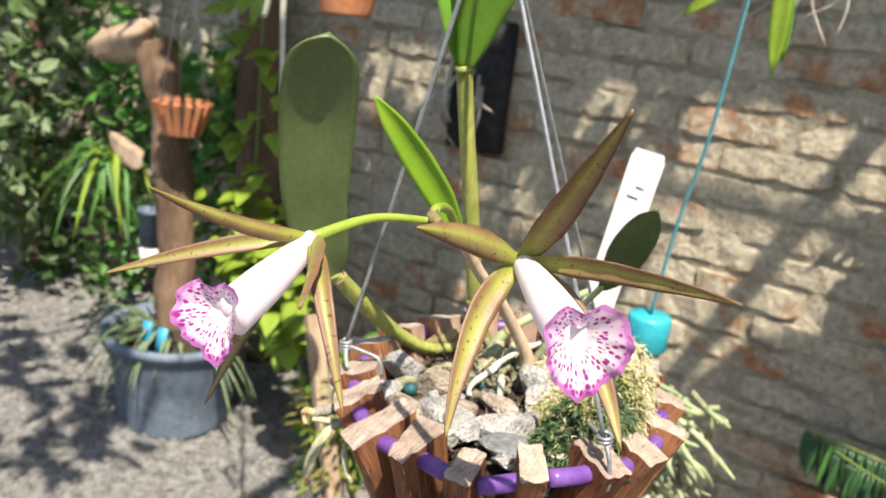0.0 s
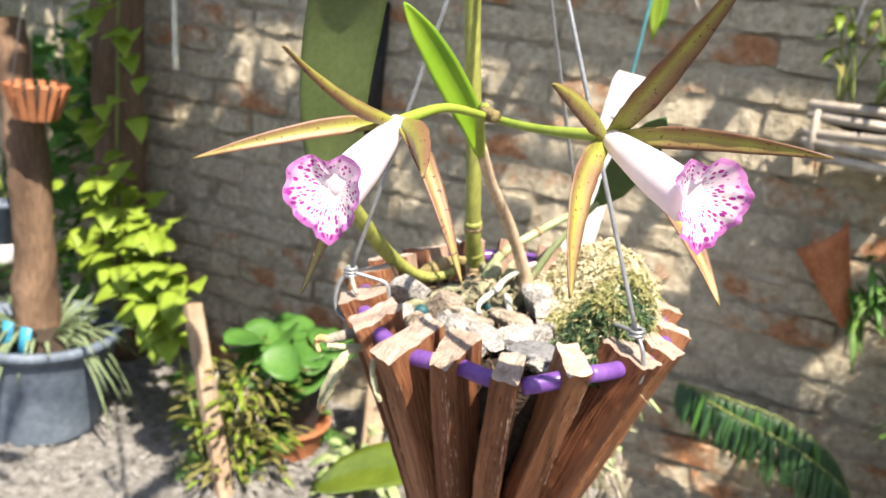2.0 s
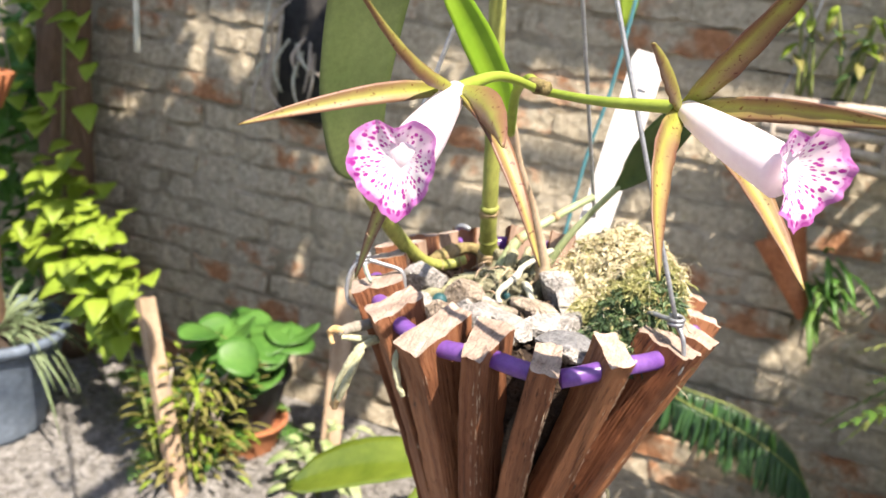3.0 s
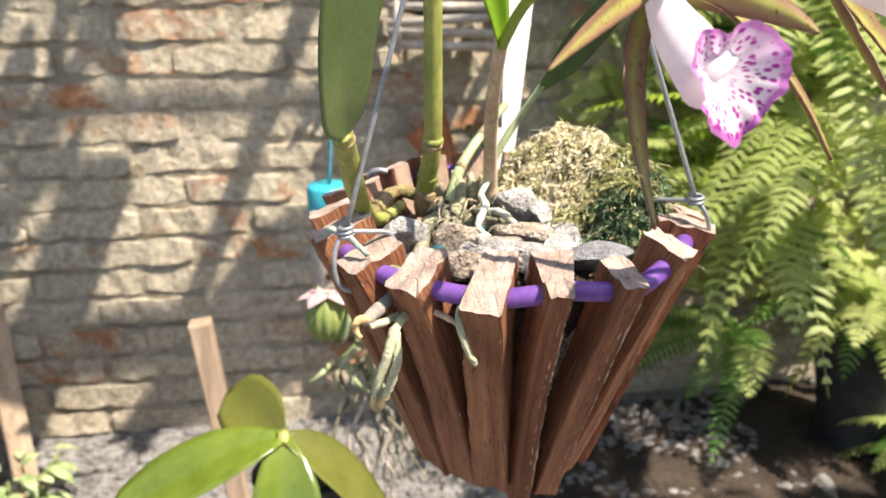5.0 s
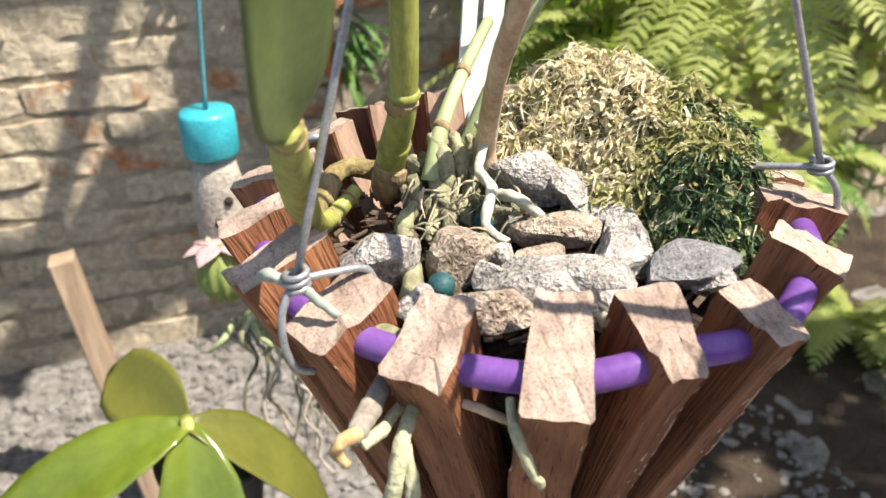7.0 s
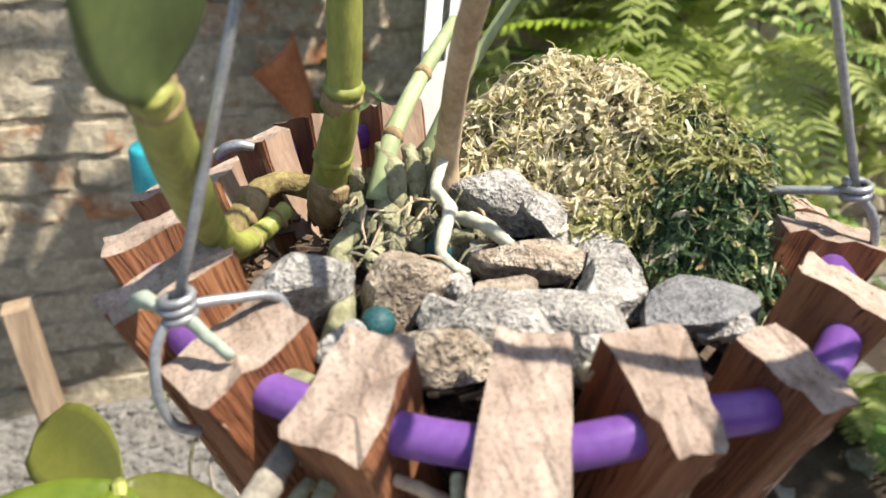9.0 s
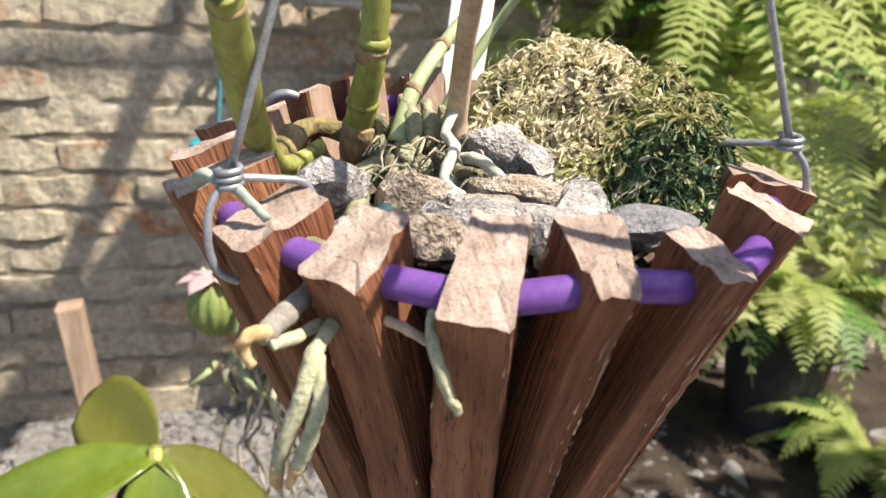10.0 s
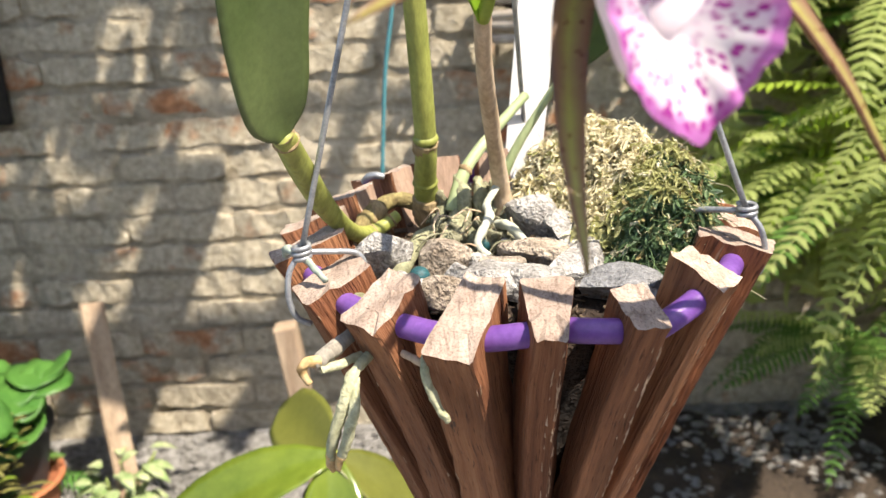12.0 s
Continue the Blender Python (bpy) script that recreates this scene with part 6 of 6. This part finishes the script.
fern("hanging_fern", (0.78, 1.18, 1.02), 50, 0.44, (M_FERN, M_FERN, M_FERN, M_FERN, M_FERN, M_FERN_DARK), rng, (40, 340), (-0.1, 1.2), (0.4, 1.2), 0.10, "bright green fern with long feathery fronds high on the wall")
fern("wood_fern", (-1.06, 1.26, 0.03), 22, 0.30, (M_FERN_DARK, M_LEAF_ROUND), rng, (180, 400), (0.4, 1.5), (0.4, 0.9), 0.10, "dark green fern on the gravel under the vine")


def drooping_frond(parent, line, length, rng):
    """An arching rib along the wall whose narrow leaflets hang straight down from it, each a part of its own."""
    pts = smooth_line(line, 14)
    bm = bmesh.new()
    add_tube(bm, pts, [0.0026, 0.0020, 0.0010], 6)
    rib = part("frond", bm, M_STEM, parent)
    for i, p in enumerate(pts[:-1]):
        for sgn in (-1, 1):
            t = i / len(pts)
            ln = length * (0.55 + 0.6 * math.sin(math.pi * min(1, 0.15 + 0.85 * t))) * rng.uniform(0.75, 1.1)
            bm = bmesh.new()
            free_leaf(bm, p, (rng.uniform(-0.15, 0.30), sgn * 0.22 - 0.12, -1), ln, 0.011, 0.05, 0.25, 5, 2, None, (0.2, -1, 0.1))
            part("leaflet", bm, M_LEAF_ROUND if rng.random() < 0.12 else M_SWORD, rib)


M_SWORD = surface("shaded_fern_leaflet", (0.020, 0.075, 0.028), (0.06, 0.15, 0.045), 20, 120, 0.35, 0.1, 0.001, spec=0.6, thin=0.2, fine_amount=0.2)
sf = thing("sword_fern", "dark green sword fern with drooping leaflets low on the wall", "fern", at=(-0.06, 1.46, 0.35))
for line, ln in (([(0, 0, 0), (0.10, -0.05, 0.015), (0.22, -0.06, 0.005), (0.32, -0.06, -0.04), (0.38, -0.05, -0.13)], 0.092),
                 ([(0.02, 0, -0.01), (0.12, -0.08, -0.005), (0.25, -0.10, -0.03), (0.36, -0.10, -0.09), (0.41, -0.09, -0.19)], 0.088)):
    drooping_frond(sf, line, ln, rng)

# terracotta half pot and slatted planter fixed to the wall
sp = thing("wall_pot", "broken terracotta pot with a small green plant fixed to the wall", "pot", at=(0.195, 1.44, 0.64))
bm = bmesh.new()
n = 14
rows = []
for i in range(9):
    t = i / 8
    r = 0.018 + 0.062 * t
    z = -0.075 + 0.17 * t
    rows.append([(r * math.cos(radians(180 + 180 * k / n)), r * 0.9 * math.sin(radians(180 + 180 * k / n)), z + 0.03 * (k / n - 0.3) * t) for k in range(n + 1)])
outer = [[bm.verts.new(p) for p in row] for row in rows]
inner = [[bm.verts.new((p[0] * 0.9, p[1] * 0.88, p[2] + 0.003)) for p in row] for row in rows]
for a, b in zip(outer, outer[1:]):
    for k in range(n):
        bm.faces.new((a[k], a[k + 1], b[k + 1], b[k]))
for a, b in zip(inner, inner[1:]):
    for k in range(n):
        bm.faces.new((a[k], b[k], b[k + 1], a[k + 1]))
for k in range(n):
    bm.faces.new((outer[-1][k], outer[-1][k + 1], inner[-1][k + 1], inner[-1][k]))
bm.transform(Matrix.Rotation(radians(-26), 4, "Y") @ Matrix.Diagonal((0.66, 0.9, 1.05, 1)))
part("shell", bm, M_CLAY, sp)
rng = random.Random(61)
for k in range(26):
    bm = bmesh.new()
    free_leaf(bm, (rng.uniform(0.02, 0.09), -0.02, rng.uniform(-0.05, 0.07)), (rng.uniform(-0.3, 1), -0.7, rng.uniform(-0.8, 0.8)), rng.uniform(0.05, 0.10), 0.016, 0.5, 0.2, 5, 2)
    part("leaf", bm, M_LEAF_ROUND if k % 2 else M_FERN_DARK, sp)
rk = thing("slatted_planter", "grey slatted wooden planter hung on the wall with wires", "planter", at=(0.19, 1.43, 0.93))
for k in range(5):
    bm = bmesh.new()
    add_box(bm, (0.24, 0.016, 0.018), Matrix.Translation((0.0, -0.05, -0.04 + 0.025 * k)) @ pose(0, 0, 0, 0, rng.uniform(-3, 3), rng.uniform(-3, 3)), 0.003)
    part("slat", bm, M_TWIG, rk)
for k in (-1, 1):
    bm = bmesh.new()
    add_box(bm, (0.016, 0.12, 0.11), Matrix.Translation((0.10 * k, 0.0, 0.0)), 0.003)
    part("end_board", bm, M_TWIG, rk)
    bm = bmesh.new()
    add_tube(bm, smooth_line([(0.10 * k, -0.05, 0.06), (0.06 * k, -0.04, 0.3), (0.05, -0.03, 1.36)], 5), 0.0018, 6)
    part("wire", bm, M_WIRE, rk)
bm = bmesh.new()
add_rock(bm, (0.2, 0.09, 0.06), Matrix.Translation((0, 0, 0.04)), 0.5, 3)
part("bark", bm, M_SOIL, rk)
pl = thing("wall_orchid", "small orchid with yellow-green flowers in the slatted planter", "orchid", at=(0.18, 1.40, 1.0))
for k in range(12):
    bm = bmesh.new()
    p = Vector((rng.uniform(-0.07, 0.08), rng.uniform(-0.02, 0.02), 0))
    q = p + Vector((rng.uniform(-0.05, 0.05), -0.02, rng.uniform(0.09, 0.17)))
    add_tube(bm, smooth_line([p, p.lerp(q, 0.5) + Vector((0, 0, 0.02)), q], 4), 0.0025, 6)
    st = part("stem", bm, M_STEM, pl)
    for j in range(3):
        bm = bmesh.new()
        free_leaf(bm, q - Vector((0, 0, 0.02 * j)), (rng.uniform(-1, 1), -0.5, rng.uniform(-0.5, 0.4)), rng.uniform(0.03, 0.05), 0.018, 0.4, 0.2, 5, 2)
        part("leaf", bm, (M_LEAF_VINE, M_FERN_DRY, M_LEAF_DARK)[j], st)

# plants that hang into the picture from above
hl = thing("hanging_leaves", "hanging plant with drooping strap leaves", "plant", at=(-0.14, 0.86, 1.22))
for way, ln, wd, mat in (((0.10, -0.15, -1), 0.135, 0.024, M_LEAF_VINE), ((0.18, -0.1, -1), 0.12, 0.02, M_LEAF_NEW), ((-0.75, -0.1, -0.45), 0.14, 0.026, M_LEAF_VINE), ((0.75, 0.1, 0.1), 0.13, 0.024, M_LEAF_DARK), ((-0.3, 0.1, 0.5), 0.13, 0.024, M_LEAF_DARK)):
    bm = bmesh.new()
    free_leaf(bm, (0, 0, 0), way, ln, wd, 0.15, 0.35, 8, 4, (0.3, 0.6, 0.9, 1, 0.95, 0.7, 0.05), (0, -1, 0.2))
    part("leaf", bm, mat, hl)
for k in range(8):
    bm = bmesh.new()
    p = Vector((rng.uniform(-0.06, 0.06), 0, 0))
    add_tube(bm, smooth_line([p, p + Vector((rng.uniform(-0.03, 0.03), 0, -0.05)), p + Vector((rng.uniform(-0.03, 0.03), 0, rng.uniform(-0.11, -0.07)))], 4), [0.002, 0.0014], 6)
    part("root", bm, M_TWIG, hl)
bm = bmesh.new()
add_rock(bm, (0.12, 0.09, 0.07), Matrix.Translation((0, 0, 0.03)), 0.5, 3)
part("bark_mount", bm, M_TRUNK, hl)
bm = bmesh.new()
add_tube(bm, [(0, 0, 0.05), (0, 0.02, 0.5), (0, 0.03, 1.785)], 0.0018, 6)
part("wire", bm, M_TEAL_WIRE, hl)

hpz = thing("hanging_pot", "orange terracotta pot hung overhead", "pot", at=(-0.66, 0.62, 1.078))
bm = bmesh.new()
pot_shell(bm, 0.036, 0.06, 0.10)
part("pot_shell", bm, M_CLAY, hpz)
for a in (0, 120, 240):
    bm = bmesh.new()
    add_tube(bm, [polar(0.06, a, 0.09), Vector((0, 0, 0.4)), Vector((0, 0, 1.925))], 0.0015, 6)
    part("hanging_wire", bm, M_WIRE, hpz)
# The pale root material puts sunlight into the colour of these twigs.
tw = thing("hanging_twigs", "bare twigs and roots hanging from overhead, coloured pale for sunlight", "twigs", at=(-0.585, 0.43, 1.12))
for line in ([(0, 0, 0.25), (0.0, 0, 0.08), (-0.004, 0, -0.02), (0.004, 0.0, -0.145)], [(0, 0, 0.07), (-0.04, 0, 0.02), (-0.07, 0.0, 0.05)], [(0, 0, 0.06), (-0.02, 0, 0.0), (-0.035, 0, -0.05)], [(-0.02, 0, 0.12), (-0.06, 0, 0.06), (-0.03, 0, -0.01)], [(0.0, 0, 0.25), (0.0, 0.0, 1.885)]):
    bm = bmesh.new()
    add_tube(bm, smooth_line(line, 6), [0.0042, 0.0040, 0.0034], 8, 0.1)
    part("twig", bm, M_ROOT, tw)

nb = thing("net_board", "dark board on the wall with pale orchid roots hanging over it", "board", at=(-0.99, 1.46, 0.86))
bm = bmesh.new()
add_box(bm, (0.16, 0.03, 0.32), Matrix.Translation((0.02, 0.03, 0.06)), 0.004)
part("board", bm, M_BLACK_NET, nb)
for k in range(18):
    bm = bmesh.new()
    p = Vector((rng.uniform(-0.09, 0.05), -0.01, rng.uniform(0.02, 0.2)))
    e = p + Vector((rng.uniform(-0.05, 0.06), -0.01, rng.uniform(-0.16, -0.05)))
    add_tube(bm, smooth_line([p, p.lerp(e, 0.5) + Vector((rng.uniform(-0.02, 0.02), -0.02, 0)), e], 5), [0.0035, 0.004, 0.002], 7)
    part("root", bm, M_ROOT if k % 4 == 0 else M_TWIG, nb)


# ---- hedge and shrubs in the far corner ----
def leaf_mass(name, label, box, count, size, mat, rng, kind="stuff"):
    vs, fs = [], []
    for k in range(count):
        p = Vector([rng.uniform(a, b) for a, b in box])
        if noise.noise(p * 2.2) < -0.12:
            continue
        d = Vector((rng.gauss(0, 1), rng.gauss(0, 1), rng.gauss(0, 0.7))).normalized()
        s = d.cross(Vector((rng.gauss(0, 1), rng.gauss(0, 1), rng.gauss(0, 1)))).normalized()
        ln = size * rng.uniform(0.6, 1.3)
        i = len(vs)
        up = d.cross(s) * ln * 0.10
        for q in (p, p + d * ln * 0.35 + s * ln * 0.28 + up, p + d * ln * 0.75 + s * ln * 0.2 + up, p + d * ln, p + d * ln * 0.75 - s * ln * 0.2 + up, p + d * ln * 0.35 - s * ln * 0.28 + up):
            vs.append(tuple(q))
        fs += [(i, i + 1, i + 2, i + 3), (i, i + 3, i + 4, i + 5)]
    me = bpy.data.meshes.new(name)
    me.from_pydata(vs, [], fs)
    me.materials.append(mat)
    ob = new(name, me)
    return tagged(ob, label, "shrub", kind=kind)


rng = random.Random(99)
leaf_mass("hedge", "dense dark green garden shrubs in the shade", ((-3.6, -2.3), (1.0, 1.5), (0.0, 1.9)), 4200, 0.07, M_HEDGE, rng)
leaf_mass("hedge", "mid green weeds and shrubs along the wall", ((-2.3, -1.7), (1.25, 1.5), (0.0, 1.6)), 1700, 0.06, M_LEAF_ROUND, rng)
# Paler leaves put sunlit patches into the hedge's colour.
leaf_mass("hedge", "greyish green weeds, coloured paler for sunlit patches beside the path", ((-2.9, -2.2), (0.85, 1.2), (0.0, 0.9)), 700, 0.06, M_SPIKE, rng)
leaf_mass("hedge", "bright yellow-green foliage behind the ferns", ((0.48, 1.9), (1.30, 1.5), (0.35, 1.9)), 4600, 0.075, M_FERN, rng)
# Leaf masses out of view, added to throw dappled shade on wall and ground.
leaf_mass("unseen_shade_foliage", "unseen leaves added overhead to shade the ground under the ferns", ((1.0, 2.1), (-0.55, 0.12), (2.1, 2.4)), 620, 0.14, M_LEAF_ROUND, rng)
leaf_mass("unseen_shade_foliage", "unseen leaves added overhead to dapple the left of the wall", ((-1.25, -0.22), (0.5, 1.05), (2.2, 2.5)), 900, 0.13, M_LEAF_ROUND, rng)
leaf_mass("unseen_shade_foliage", "unseen leaves added overhead to deepen the left wall's shade", ((-0.72, -0.18), (0.62, 1.0), (2.2, 2.5)), 200, 0.13, M_LEAF_ROUND, rng)
leaf_mass("unseen_shade_foliage", "unseen leaves added by the eave to shade the upper wall", ((-0.25, 0.16), (0.86, 1.08), (2.25, 2.5)), 80, 0.12, M_LEAF_ROUND, rng)
leaf_mass("unseen_shade_foliage", "unseen leaves added between the rafters to dapple the wall", ((-0.18, 0.16), (0.66, 0.93), (2.25, 2.42)), 66, 0.12, M_LEAF_ROUND, random.Random(12))
leaf_mass("unseen_shade_foliage", "unseen sparse leaves added overhead to dapple the gravel", ((-1.2, -0.35), (-0.8, 0.0), (2.2, 2.6)), 260, 0.14, M_LEAF_ROUND, rng)
stone_cloud("gravel", 12000, (-2.5, 0.9, 0.3, 1.5), (0.010, 0.030), M_GRAVEL, "loose pale grey crushed stone")

# ---- bricks of the wall ----
def build_bricks():
    rng = random.Random(3)
    kinds = []
    for k in range(14):
        bm = bmesh.new()
        L, D, H = 0.229 * rng.uniform(0.95, 1.015), 0.03, 0.054 * rng.uniform(0.92, 1.06)
        add_box(bm, (L, D, H))
        bmesh.ops.subdivide_edges(bm, edges=[e for e in bm.edges if abs(e.verts[0].co.x - e.verts[1].co.x) > 0.1], cuts=7)
        for v in bm.verts:
            s = Vector((rng.uniform(-0.004, 0.004), rng.uniform(-0.004, 0.004), rng.uniform(-0.0055, 0.0055)))
            if abs(v.co.x) > L * 0.45:
                s.z -= math.copysign(0.004, v.co.z)
                s.y += 0.003
            v.co += s
        kinds.append(mesh_of("brick", bm, M_BRICK, False))
    far_v, far_f = [], []
    pitch_x, pitch_z = 0.236, 0.069
    for r in range(34):
        z = 0.03 + r * pitch_z
        for c in range(-18, 14):
            x = c * pitch_x + (0.118 if r % 2 else 0) + rng.uniform(-0.012, 0.012)
            me = rng.choice(kinds)
            y = WALL_Y + 0.012 + rng.uniform(-0.004, 0.005)
            turn = Euler((rng.uniform(-0.05, 0.05), rng.uniform(-0.02, 0.02), rng.uniform(-0.02, 0.02))).to_matrix()
            if -1.55 < x < 0.62 and z < 1.30:
                b = new("brick", me)
                b.parent = wall_north
                b.matrix_basis = Matrix.Translation((x, y, z)) @ turn.to_4x4()
            else:
                i = len(far_v)
                far_v += [tuple(turn @ v.co + Vector((x, y, z))) for v in me.vertices]
                far_f += [tuple(i + q for q in p.vertices) for p in me.polygons]
    me = bpy.data.meshes.new("far_bricks")
    me.from_pydata(far_v, [], far_f)
    me.materials.append(M_BRICK)
    ob = new("far_bricks", me)
    ob.parent = wall_north
    tagged(ob, kind="stuff")


build_bricks()
